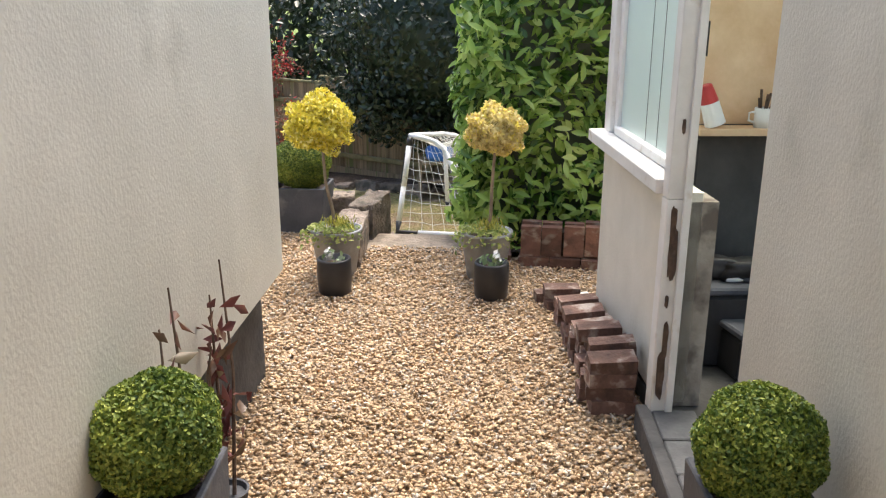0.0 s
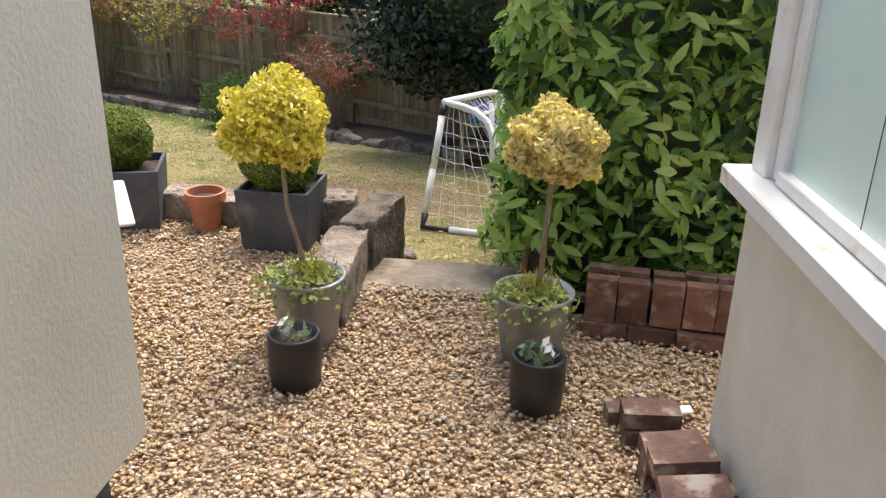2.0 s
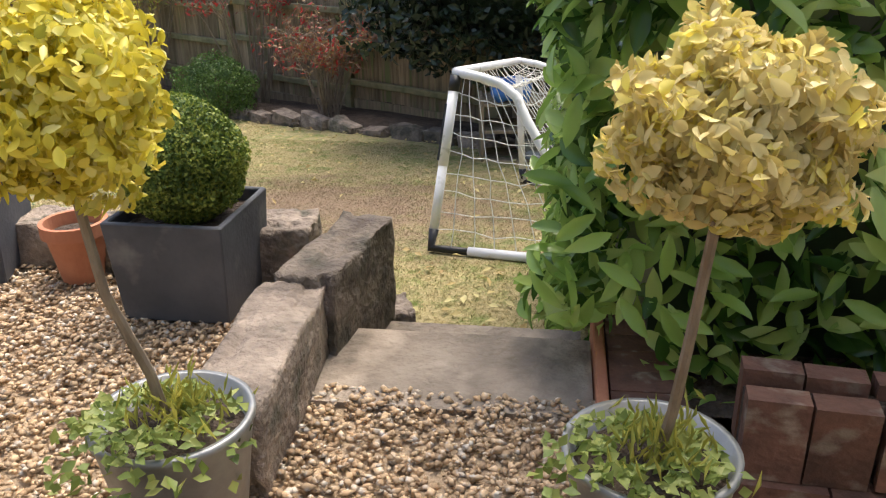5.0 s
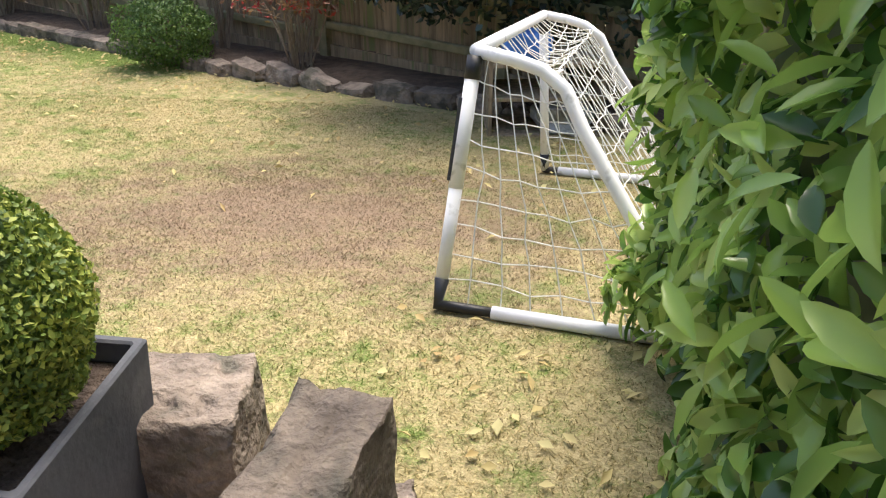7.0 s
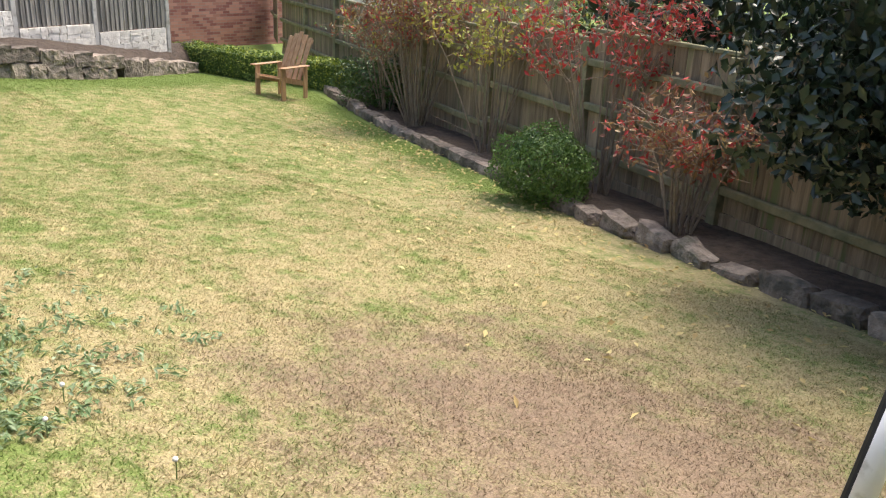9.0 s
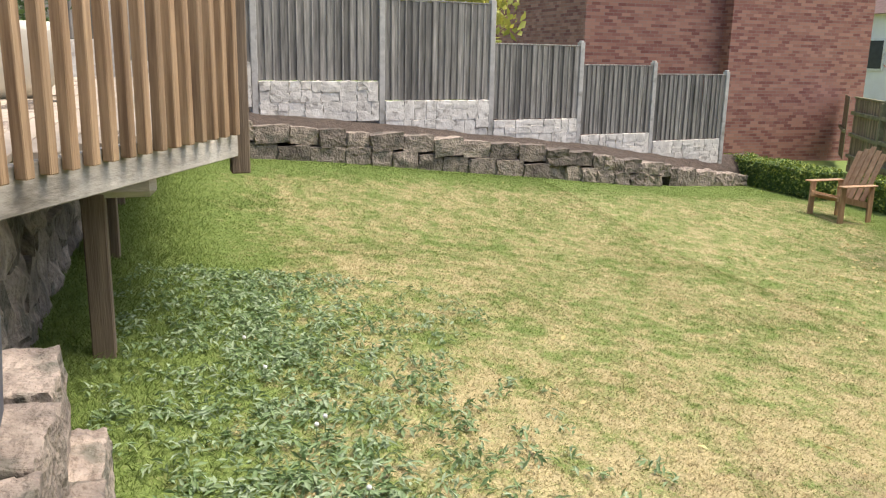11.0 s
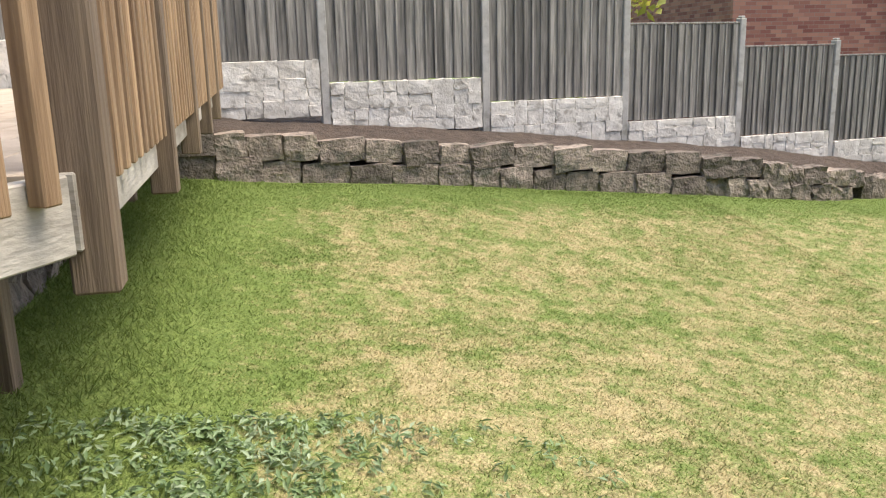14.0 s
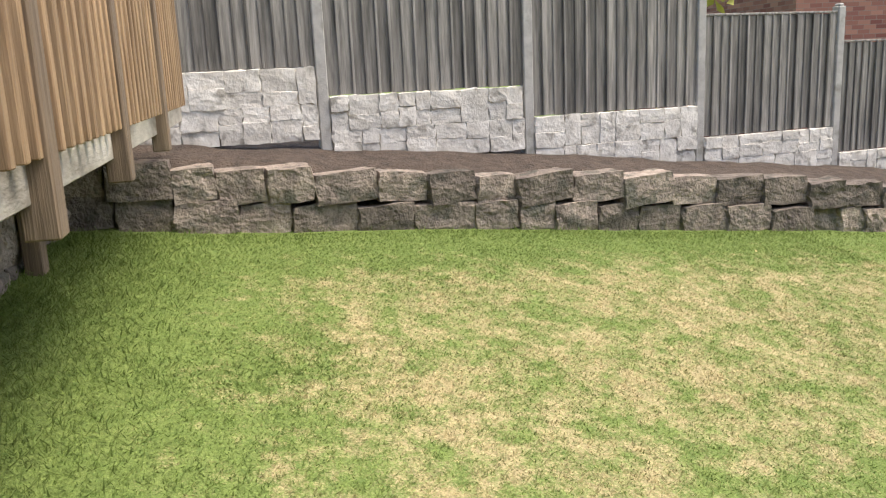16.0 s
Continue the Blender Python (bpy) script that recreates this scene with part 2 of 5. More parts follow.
def turf(name, blade=False):
    """Worn lawn: green, straw and bare earth in patches, by place."""
    mat = bpy.data.materials.new(name)
    mat.use_nodes = True
    n, l = mat.node_tree.nodes, mat.node_tree.links
    bsdf = n["Principled BSDF"]
    geo = n.new("ShaderNodeNewGeometry")

    def tex(scale, detail=5.0):
        t = n.new("ShaderNodeTexNoise")
        t.inputs["Scale"].default_value, t.inputs["Detail"].default_value, t.inputs["Roughness"].default_value = scale, detail, 0.65
        l.new(geo.outputs["Position"], t.inputs["Vector"])
        return t.outputs[0]

    def step(value, a, b):
        m = n.new("ShaderNodeMapRange")
        m.interpolation_type = "SMOOTHSTEP"
        m.inputs["From Min"].default_value, m.inputs["From Max"].default_value = a, b
        l.new(value, m.inputs["Value"])
        return m.outputs[0]

    def math_(op, a, b):
        m = n.new("ShaderNodeMath")
        m.operation = op
        for i, v in enumerate((a, b)):
            if isinstance(v, (int, float)):
                m.inputs[i].default_value = v
            else:
                l.new(v, m.inputs[i])
        return m.outputs[0]

    def mix(f, a, b):
        m = n.new("ShaderNodeMix")
        m.data_type = "RGBA"
        l.new(f, m.inputs["Factor"])
        for key, v in (("A", a), ("B", b)):
            if isinstance(v, tuple):
                m.inputs[key].default_value = (*v, 1)
            else:
                l.new(v, m.inputs[key])
        return m.outputs["Result"]

    sep = n.new("ShaderNodeSeparateXYZ")
    l.new(geo.outputs["Position"], sep.inputs[0])
    x, y = sep.outputs[0], sep.outputs[1]
    green = mix(tex(9.0), (0.105, 0.165, 0.036), (0.215, 0.265, 0.080))
    straw = mix(tex(14.0), (0.30, 0.252, 0.122), (0.49, 0.410, 0.225))
    earth = mix(tex(18.0), (0.175, 0.122, 0.088), (0.28, 0.20, 0.145))
    if blade:
        chance = geo.outputs["Random Per Island"]
    else:
        chance = step(tex(85.0, 2.0), 0.30, 0.70)
    # greener along the deck, the stone wall and the border; dry in the middle; worn bare before the goal
    wall = math_("MAXIMUM", step(math_("ADD", x, math_("MULTIPLY", y, 0.18)), -9.1, -10.7), step(y, 8.5, 7.0))
    border = step(math_("ADD", math_("MULTIPLY", x, 0.496), math_("MULTIPLY", y, 0.868)), 9.2, 9.9)
    wet = math_("MAXIMUM", wall, math_("MULTIPLY", border, step(x, -3.9, -5.2)))
    wet = math_("MULTIPLY", wet, step(x, -1.2, -2.6))
    patch = math_("ADD", math_("ADD", math_("MULTIPLY", tex(0.9), 0.26), math_("MULTIPLY", tex(4.2, 3.0), 0.48)), math_("MULTIPLY", tex(11.0, 3.0), 0.38))
    east = step(x, -8.0, -2.5)
    want = math_("ADD", math_("SUBTRACT", patch, math_("MULTIPLY", wet, 0.24)), math_("MULTIPLY", east, 0.07))
    want = math_("ADD", want, math_("MULTIPLY", math_("SUBTRACT", chance, 0.5), 0.12))
    dry = step(want, 0.46, 0.68)
    dx = math_("MULTIPLY", math_("ADD", x, 1.9), 0.44)
    dy = math_("MULTIPLY", math_("ADD", y, -9.6), 0.62)
    far = math_("SQRT", math_("ADD", math_("MULTIPLY", dx, dx), math_("MULTIPLY", dy, dy)), 0.0)
    worn = math_("SUBTRACT", math_("ADD", math_("MULTIPLY", tex(2.6), 1.5), math_("MULTIPLY", tex(11.0), 0.7)), far)
    worn = math_("ADD", worn, math_("MULTIPLY", math_("SUBTRACT", chance, 0.5), 0.35))
    bare = math_("MULTIPLY", step(worn, 0.0, 0.95), 0.88)
    tuft_ = step(tex(24.0, 3.0), 0.57, 0.66)
    tuft = mix(east, (0.10, 0.16, 0.04), (0.15, 0.135, 0.06))
    col = mix(math_("MULTIPLY", tuft_, 0.22 if blade else 0.5), mix(bare, mix(dry, green, straw), earth), tuft)

    def speckle(c, scale, lo, hi):
        m = n.new("ShaderNodeMapRange")
        m.inputs["From Min"].default_value, m.inputs["From Max"].default_value = 0.3, 0.7
        m.inputs["To Min"].default_value, m.inputs["To Max"].default_value = lo, hi
        l.new(tex(scale, 4.0), m.inputs["Value"])
        v = n.new("ShaderNodeVectorMath")
        v.operation = "SCALE"
        l.new(c, v.inputs[0])
        l.new(m.outputs[0], v.inputs["Scale"])
        return v.outputs[0]

    col = speckle(speckle(col, 38.0, 0.80, 1.18), 120.0, 0.75, 1.28)
    if blade:
        hs = n.new("ShaderNodeHueSaturation")
        m = n.new("ShaderNodeMapRange")
        m.inputs["To Min"].default_value, m.inputs["To Max"].default_value = 0.76, 1.26
        l.new(geo.outputs["Random Per Island"], m.inputs["Value"])
        l.new(m.outputs[0], hs.inputs["Value"])
        l.new(col, hs.inputs["Color"])
        col = hs.outputs[0]
    l.new(col, bsdf.inputs["Base Color"])
    bsdf.inputs["Roughness"].default_value = 0.9
    bsdf.inputs["Specular IOR Level"].default_value = 0.15
    bp = n.new("ShaderNodeBump")
    bp.inputs["Strength"].default_value, bp.inputs["Distance"].default_value = 0.6, 0.02
    l.new(tex(70.0, 3.0), bp.inputs["Height"])
    if not blade:
        l.new(bp.outputs[0], bsdf.inputs["Normal"])
    else:
        tr = n.new("ShaderNodeBsdfTranslucent")
        l.new(col, tr.inputs[0])
        ms = n.new("ShaderNodeMixShader")
        ms.inputs[0].default_value = 0.45
        l.new(bsdf.outputs[0], ms.inputs[1])
        l.new(tr.outputs[0], ms.inputs[2])
        l.new(ms.outputs[0], n["Material Output"].inputs[0])
    return mat


RENDER = surface("painted_render", (0.46, 0.445, 0.38), (0.55, 0.53, 0.455), 1.6, 0.9, 0.25, 65, spot=(0.43, 0.415, 0.35), spots=0.1, spot_scale=2.2)
CREAM = surface("cream_render", (0.60, 0.575, 0.48), (0.72, 0.69, 0.59), 2.0, 0.85, 0.3, 60, spot=(0.52, 0.49, 0.40), spots=0.15, spot_scale=1.6)
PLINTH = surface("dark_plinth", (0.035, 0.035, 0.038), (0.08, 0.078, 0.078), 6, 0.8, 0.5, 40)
WHITE = surface("white_gloss_paint", (0.66, 0.65, 0.61), (0.77, 0.76, 0.73), 5, 0.45, 0.15, 40, spot=(0.55, 0.50, 0.42), spots=0.05, spot_scale=9)
ROT = surface("rotten_wood", (0.05, 0.03, 0.02), (0.14, 0.09, 0.06), 25, 0.9, 0.6, 90)
PEBBLE = surface("gravel_stone", (0.42, 0.28, 0.16), (0.64, 0.485, 0.315), 14, 0.9, 0.2, 120, vary=0.34, islands=True, spot=(0.60, 0.55, 0.48), spots=0.35, spot_scale=30)
BED = surface("gravel_bed", (0.30, 0.215, 0.13), (0.50, 0.385, 0.26), 60, 0.9, 0.8, 90)
SOIL = surface("dark_soil", (0.045, 0.032, 0.024), (0.11, 0.08, 0.058), 9, 0.95, 1.0, 38, relief=0.04)
STONE = surface("weathered_sandstone", (0.135, 0.108, 0.088), (0.36, 0.295, 0.235), 7, 0.9, 1.0, 34, spot=(0.115, 0.105, 0.08), spots=0.32, spot_scale=6, vary=0.42, relief=0.03)
SLABM = surface("sandstone_slab", (0.15, 0.122, 0.095), (0.33, 0.275, 0.215), 4, 0.85, 0.9, 30, spot=(0.40, 0.33, 0.26), spots=0.3, spot_scale=3.5, relief=0.02)
BRICKM = surface("old_brick", (0.11, 0.058, 0.042), (0.24, 0.12, 0.082), 9, 0.85, 0.6, 60, spot=(0.30, 0.24, 0.19), spots=0.2, spot_scale=12, vary=0.3)
OLDBRICK = surface("reclaimed_brick", (0.085, 0.052, 0.043), (0.22, 0.122, 0.092), 10, 0.88, 0.7, 50, spot=(0.36, 0.31, 0.27), spots=0.3, spot_scale=10, vary=0.3)
ZINC = surface("galvanised_zinc", (0.22, 0.23, 0.235), (0.38, 0.39, 0.39), 6, 0.5, 0.1, 30, metal=0.55, spot=(0.27, 0.26, 0.23), spots=0.25, spot_scale=7)
CHAR = surface("black_ceramic", (0.012, 0.012, 0.014), (0.026, 0.026, 0.028), 5, 0.4, 0.08, 30)
SLATE = surface("dark_fibre_planter", (0.055, 0.06, 0.07), (0.095, 0.10, 0.115), 4, 0.75, 0.25, 50, spot=(0.15, 0.15, 0.155), spots=0.15, spot_scale=5)
TERRA = surface("terracotta", (0.42, 0.16, 0.085), (0.54, 0.235, 0.13), 6, 0.85, 0.25, 60)
BARK = surface("grey_bark", (0.16, 0.12, 0.085), (0.30, 0.245, 0.18), 25, 0.9, 0.6, 40, stretch=(1, 1, 0.3))
TWIG = surface("brown_twig", (0.10, 0.065, 0.045), (0.20, 0.14, 0.10), 25, 0.9, 0.4, 50)
GREYWOOD = surface("silvered_fence_board", (0.115, 0.108, 0.095), (0.33, 0.305, 0.27), 5, 0.9, 0.5, 30, stretch=(5, 5, 0.35), vary=0.42)
BROWNWOOD = surface("mossy_fence_board", (0.17, 0.13, 0.085), (0.36, 0.28, 0.185), 5, 0.9, 0.5, 30, stretch=(5, 5, 0.35), vary=0.3, spot=(0.16, 0.18, 0.08), spots=0.25)
RAILWOOD = surface("mossy_fence_rail", (0.15, 0.15, 0.08), (0.30, 0.27, 0.16), 6, 0.9, 0.5, 30)
CONC = surface("concrete_post", (0.36, 0.34, 0.31), (0.50, 0.48, 0.44), 8, 0.9, 0.4, 70, spot=(0.27, 0.26, 0.22), spots=0.25, spot_scale=5)
ROCKFACE = surface("pale_cast_stone", (0.54, 0.50, 0.435), (0.78, 0.74, 0.665), 7, 0.9, 0.9, 32, spot=(0.36, 0.33, 0.28), spots=0.2, spot_scale=9, vary=0.10)
DECKWOOD = surface("brown_treated_timber", (0.20, 0.12, 0.06), (0.44, 0.30, 0.17), 6, 0.7, 0.4, 30, stretch=(6, 6, 0.3), vary=0.2)
POSTWOOD = surface("dark_treated_timber", (0.12, 0.085, 0.055), (0.26, 0.19, 0.125), 6, 0.75, 0.4, 30, stretch=(6, 6, 0.3), vary=0.15)
FASCIA = surface("weathered_fascia", (0.15, 0.13, 0.10), (0.60, 0.56, 0.48), 2.6, 0.85, 0.4, 40, stretch=(0.6, 0.6, 2.0))
PALEDECK = surface("pale_deck_boards", (0.38, 0.31, 0.23), (0.52, 0.44, 0.345), 5, 0.8, 0.3, 30, vary=0.08)
TEAK = surface("teak_slats", (0.30, 0.17, 0.09), (0.46, 0.30, 0.17), 8, 0.7, 0.3, 40, stretch=(3, 3, 0.4), vary=0.12)
PVC = surface("white_plastic_tube", (0.78, 0.78, 0.78), (0.86, 0.86, 0.86), 5, 0.4, 0.05, 30, spot=(0.5, 0.5, 0.47), spots=0.05, spot_scale=12)
BLACK = surface("black_plastic", (0.010, 0.010, 0.011), (0.022, 0.022, 0.024), 8, 0.45, 0.1, 40)
NETM = surface("net_cord", (0.66, 0.66, 0.62), (0.78, 0.78, 0.74), 20, 0.8, 0.0)
NAVY = surface("dark_cover", (0.008, 0.010, 0.018), (0.02, 0.024, 0.036), 3, 0.7, 0.4, 12)
HOUSEBRICK = surface("distant_brick", (0.2, 0.07, 0.05), (0.33, 0.135, 0.095), 3, 0.85, 0.3, 40)
ROOF = surface("roof_tile", (0.12, 0.075, 0.06), (0.2, 0.125, 0.10), 6, 0.85, 0.4, 20)
WHITEWASH = surface("white_rendered_house", (0.76, 0.73, 0.67), (0.82, 0.80, 0.74), 3, 0.9, 0.2, 20)
PAVIOUR = surface("dark_paviour", (0.085, 0.085, 0.088), (0.15, 0.15, 0.15), 9, 0.85, 0.4, 60, vary=0.15)
INTERIOR = surface("bare_board_wall", (0.56, 0.36, 0.20), (0.74, 0.55, 0.36), 3, 0.8, 0.2, 30)
# Plaster darkened to near black: the shed's indoor shade is in its colour.
SHADEWALL = surface("shaded_plaster", (0.05, 0.047, 0.044), (0.095, 0.09, 0.082), 3, 0.9, 0.3, 40)
DIRTY = surface("grimy_render", (0.20, 0.175, 0.14), (0.36, 0.325, 0.27), 5, 0.9, 0.4, 50, spot=(0.12, 0.10, 0.08), spots=0.3, spot_scale=6)
RED = surface("red_plastic", (0.45, 0.03, 0.03), (0.55, 0.05, 0.045), 8, 0.4, 0.0)
BLUE = surface("blue_plastic", (0.03, 0.13, 0.42), (0.06, 0.2, 0.55), 8, 0.5, 0.1)
PETAL = surface("white_petal", (0.74, 0.74, 0.72), (0.80, 0.80, 0.78), 20, 0.6, 0.0)
GREENLAWN = turf("worn_lawn")
BLADES = turf("grass_blades", True)
BOX = foliage("box_leaf", [(0.03, 0.062, 0.012), (0.085, 0.15, 0.024), (0.21, 0.275, 0.042), (0.40, 0.44, 0.08)], 0.6, 0.25, 5)
SHRUBBY = foliage("round_shrub_leaf", [(0.04, 0.085, 0.02), (0.09, 0.17, 0.035), (0.19, 0.30, 0.07)], 0.5, 0.25, 4)
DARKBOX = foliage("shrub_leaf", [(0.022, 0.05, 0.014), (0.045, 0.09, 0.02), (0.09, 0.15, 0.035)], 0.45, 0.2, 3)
GOLD = foliage("golden_leaf", [(0.22, 0.26, 0.05), (0.68, 0.58, 0.06), (0.84, 0.74, 0.10), (0.84, 0.78, 0.32)], 0.4, 0.3, 9)
PALEGOLD = foliage("faded_golden_leaf", [(0.26, 0.23, 0.07), (0.62, 0.50, 0.17), (0.80, 0.70, 0.36), (0.84, 0.74, 0.15)], 0.4, 0.3, 9)
LAUREL = foliage("laurel_leaf", [(0.022, 0.062, 0.014), (0.080, 0.180, 0.034), (0.36, 0.54, 0.12), (0.66, 0.78, 0.28)], 0.2, 0.45, 2.5)
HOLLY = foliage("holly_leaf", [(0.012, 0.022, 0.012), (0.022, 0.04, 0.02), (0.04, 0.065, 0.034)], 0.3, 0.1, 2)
REDLEAF = foliage("red_leaf", [(0.20, 0.025, 0.025), (0.42, 0.04, 0.04), (0.55, 0.08, 0.06)], 0.4, 0.3, 2)
RUST = foliage("rust_leaf", [(0.16, 0.07, 0.045), (0.28, 0.12, 0.08), (0.34, 0.24, 0.10)], 0.5, 0.3, 2)
LIME = foliage("young_leaf", [(0.20, 0.24, 0.05), (0.40, 0.40, 0.08), (0.55, 0.50, 0.10)], 0.5, 0.35, 2)
TRAIL = foliage("trailing_leaf", [(0.10, 0.16, 0.03), (0.24, 0.31, 0.07), (0.42, 0.45, 0.14)], 0.5, 0.3, 8)
WEED = foliage("weed_leaf", [(0.12, 0.20, 0.07), (0.20, 0.29, 0.12), (0.36, 0.44, 0.28)], 0.6, 0.25, 4)
LITTER = foliage("fallen_leaf", [(0.34, 0.21, 0.09), (0.50, 0.40, 0.16), (0.58, 0.52, 0.24)], 0.7, 0.2, 3)
PURPLE = foliage("burgundy_leaf", [(0.07, 0.025, 0.025), (0.16, 0.045, 0.04), (0.12, 0.11, 0.05)], 0.4, 0.2, 5)
glass = bpy.data.materials.new("frosted_glass")
glass.use_nodes = True
gb = glass.node_tree.nodes["Principled BSDF"]
gb.inputs["Base Color"].default_value = (0.72, 0.84, 0.82, 1)
gb.inputs["Roughness"].default_value = 0.32
gb.inputs["Transmission Weight"].default_value = 0.55
gb.inputs["IOR"].default_value = 1.45

# ---- ground ----
def ground_sheet():
    xs = np.concatenate([[-300, -120, -60, -35, -25], np.arange(-20, 8.1, 0.25), [15, 30, 80, 300]])
    ys = np.concatenate([[-300, -100, -40, -15], np.arange(-5, 24.1, 0.25), [32, 50, 100, 300]])
    X, Y = np.meshgrid(xs, ys)
    Z = np.array([[lawn_z(a, b) + 0.003 * noise.noise(Vector((a * 1.3, b * 1.3, 0))) for a in xs] for b in ys])
    v = np.stack([X, Y, Z], -1).reshape(-1, 3)
    nx = len(xs)
    i = (np.arange(len(ys) - 1)[:, None] * nx + np.arange(nx - 1)[None]).ravel()
    return soup("ground", v, np.stack([i, i + 1, i + nx + 1, i + nx], 1), GREENLAWN)


tagged(ground_sheet(), "worn back lawn, green, straw-coloured and bare in patches", "lawn", kind="structure")
tagged(part("gravel_terrace", span(-3.9, 3.4, -3.0, 6.02, -0.6, -0.02), BED), "earth bed under the buff gravel", "gravel bed", kind="structure")
tagged(part("terrace_back", span(-3.9, -1.0, 6.0, 6.85, -0.6, -0.021), BED), "earth bed under the buff gravel", "gravel bed", kind="structure")


def pebbles():
    zones = [((-1.25, 0.75), (1.6, 4.0), 1.0), ((-3.8, 0.9), (4.0, 5.75), 1.0), ((-3.8, -0.98), (5.75, 6.75), 1.0), ((-0.9, -0.05), (5.75, 6.02), 1.0)]
    pts = []
    for (x0, x1), (y0, y1), k in zones:
        n = int((x1 - x0) * (y1 - y0) * 4300 * k)
        pts.append(np.stack([RNG.uniform(x0, x1, n), RNG.uniform(y0, y1, n), RNG.uniform(-0.022, 0.012, n)], 1))
    p = np.concatenate(pts)
    n = len(p)
    ico = unit(np.array([(1, 0.2, 0), (-0.2, 1, 0), (-1, -0.2, 0), (0.2, -1, 0), (0.1, 0, 1), (0, 0.1, -1)], float))
    tri = np.array([(0, 1, 4), (1, 2, 4), (2, 3, 4), (3, 0, 4), (1, 0, 5), (2, 1, 5), (3, 2, 5), (0, 3, 5)])
    size = RNG.uniform(0.007, 0.0165, n)[:, None, None]
    shape = ico[None] * (1 + 0.22 * RNG.normal(size=(n, 6, 1))) * np.stack([RNG.uniform(0.8, 1.45, n), RNG.uniform(0.7, 1.1, n), RNG.uniform(0.45, 0.8, n)], 1)[:, None]
    a, b = RNG.uniform(0, 6.28, n), RNG.normal(0, 0.35, n)
    ca, sa, cb, sb = np.cos(a), np.sin(a), np.cos(b), np.sin(b)
    o, e = np.zeros(n), np.ones(n)
    rz = np.stack([np.stack([ca, -sa, o], 1), np.stack([sa, ca, o], 1), np.stack([o, o, e], 1)], 1)
    rx = np.stack([np.stack([e, o, o], 1), np.stack([o, cb, -sb], 1), np.stack([o, sb, cb], 1)], 1)
    v = np.einsum("nij,nkj->nki", rz @ rx, shape * size) + p[:, None]
    return soup("gravel", v.reshape(-1, 3), (tri[None] + (np.arange(n) * 6)[:, None, None]).reshape(-1, 3), PEBBLE)


tagged(pebbles(), "loose buff and cream pea gravel over the path", "gravel", kind="stuff")

# ---- house beside the path, and the shed ----
tagged(part("wall_house_side", span(-6.5, -0.98, -3.0, 3.80, 0.55, 3.2), RENDER), "greige rendered house wall with a rough finish", "wall", kind="structure")
tagged(part("house_plinth", span(-6.5, -1.09, -3.0, 3.77, -0.3, 0.56), PLINTH), "dark painted brick plinth below the render", "plinth", kind="structure")
tagged(part("wall_house_near", span(0.96, 1.22, -3.0, 2.86, -0.05, 3.0), RENDER), "greige rendered wall beside the shed doorway", "wall", kind="structure")
tagged(part("wall_behind", span(-0.98, 0.95, -3.25, -3.0, -0.05, 3.0), RENDER), "greige rendered wall closing the passage", "wall", kind="structure")

SHED = pose(0.79, 3.38, 0, 0, 0, 5.0)      # its wall runs along the local y from the near corner
def shed_part(name, x0, x1, y0, y1, z0, z1, mat, label="", category="", bevel=0.0):
    ob = part(name, span(x0, x1, y0, y1, z0, z1, bevel), mat)
    ob.matrix_basis = SHED
    return tagged(ob, label, category, kind="structure")


shed_part("wall_shed", 0.0, 0.12, 0.0, 1.30, 0.10, 1.06, CREAM, "cream rendered dwarf wall of the shed", "wall")
shed_part("wall_shed_end", 0.12, 2.6, 1.18, 1.30, 0.0, 1.06, CREAM, "cream rendered end wall of the shed", "wall")
# Floor and inner walls carry the painted indoor shade.
shed_part("shed_floor", 0.0, 2.6, -1.4, 1.18, -0.02, 0.075, SHADEWALL, "bare concrete shed floor", "floor")
shed_part("wall_shed_back", 2.5, 2.62, -1.5, 1.18, 0.0, 1.0, SHADEWALL, "bare plaster wall inside the shed", "wall")
shed_part("wall_shed_inner", 0.36, 2.5, 0.95, 1.06, 0.08, 1.198, SHADEWALL, "grey block wall inside the shed", "wall")
shed_part("wall_shed_board", 0.36, 2.5, 0.965, 1.1, 1.203, 2.4, INTERIOR, "stained hardboard lining over the shelf", "wall")
shed_part("shed_pier", 0.034, 0.19, 0.0, 0.20, 0.08, 1.02, DIRTY, "grimy rendered pier behind the shed door post", "pier")
shed_part("ceiling_shed", -0.02, 2.62, -1.5, 1.34, 2.4, 2.41, glass, "translucent sheet roof of the shed", "ceiling").visible_shadow = False
shed_part("roof_shed_wall", 1.30, 2.62, -1.6, -1.5, 0.0, 1.0, SHADEWALL, "plaster wall closing the shed", "wall")

win = empty("window_1", "white painted timber window with a frosted pane", "window", m=SHED, kind="structure")
part("window_sill", span(-0.09, 0.03, -0.02, 1.34, 1.06, 1.125, 0.006), WHITE, win, "flaking white sill")
part("frame_far", span(-0.01, 0.09, 1.18, 1.30, 1.125, 2.4, 0.004), WHITE, win)
part("frame_inner", span(0.015, 0.075, 1.11, 1.178, 1.127, 2.39, 0.004), WHITE, win)
part("frame_near", span(-0.01, 0.05, -0.02, 0.03, 1.127, 2.4, 0.004), WHITE, win)
part("frame_bottom", span(0.0, 0.08, 0.062, 1.108, 1.127, 1.17, 0.004), WHITE, win)
part("pane", span(0.035, 0.043, 0.062, 1.108, 1.17, 2.38), glass, win, "frosted greenish pane").visible_shadow = False
for y in (0.43, 0.62):
    part("glazing_wire", span(0.032, 0.034, y, y + 0.0025, 1.17, 2.38), PAVIOUR, win)

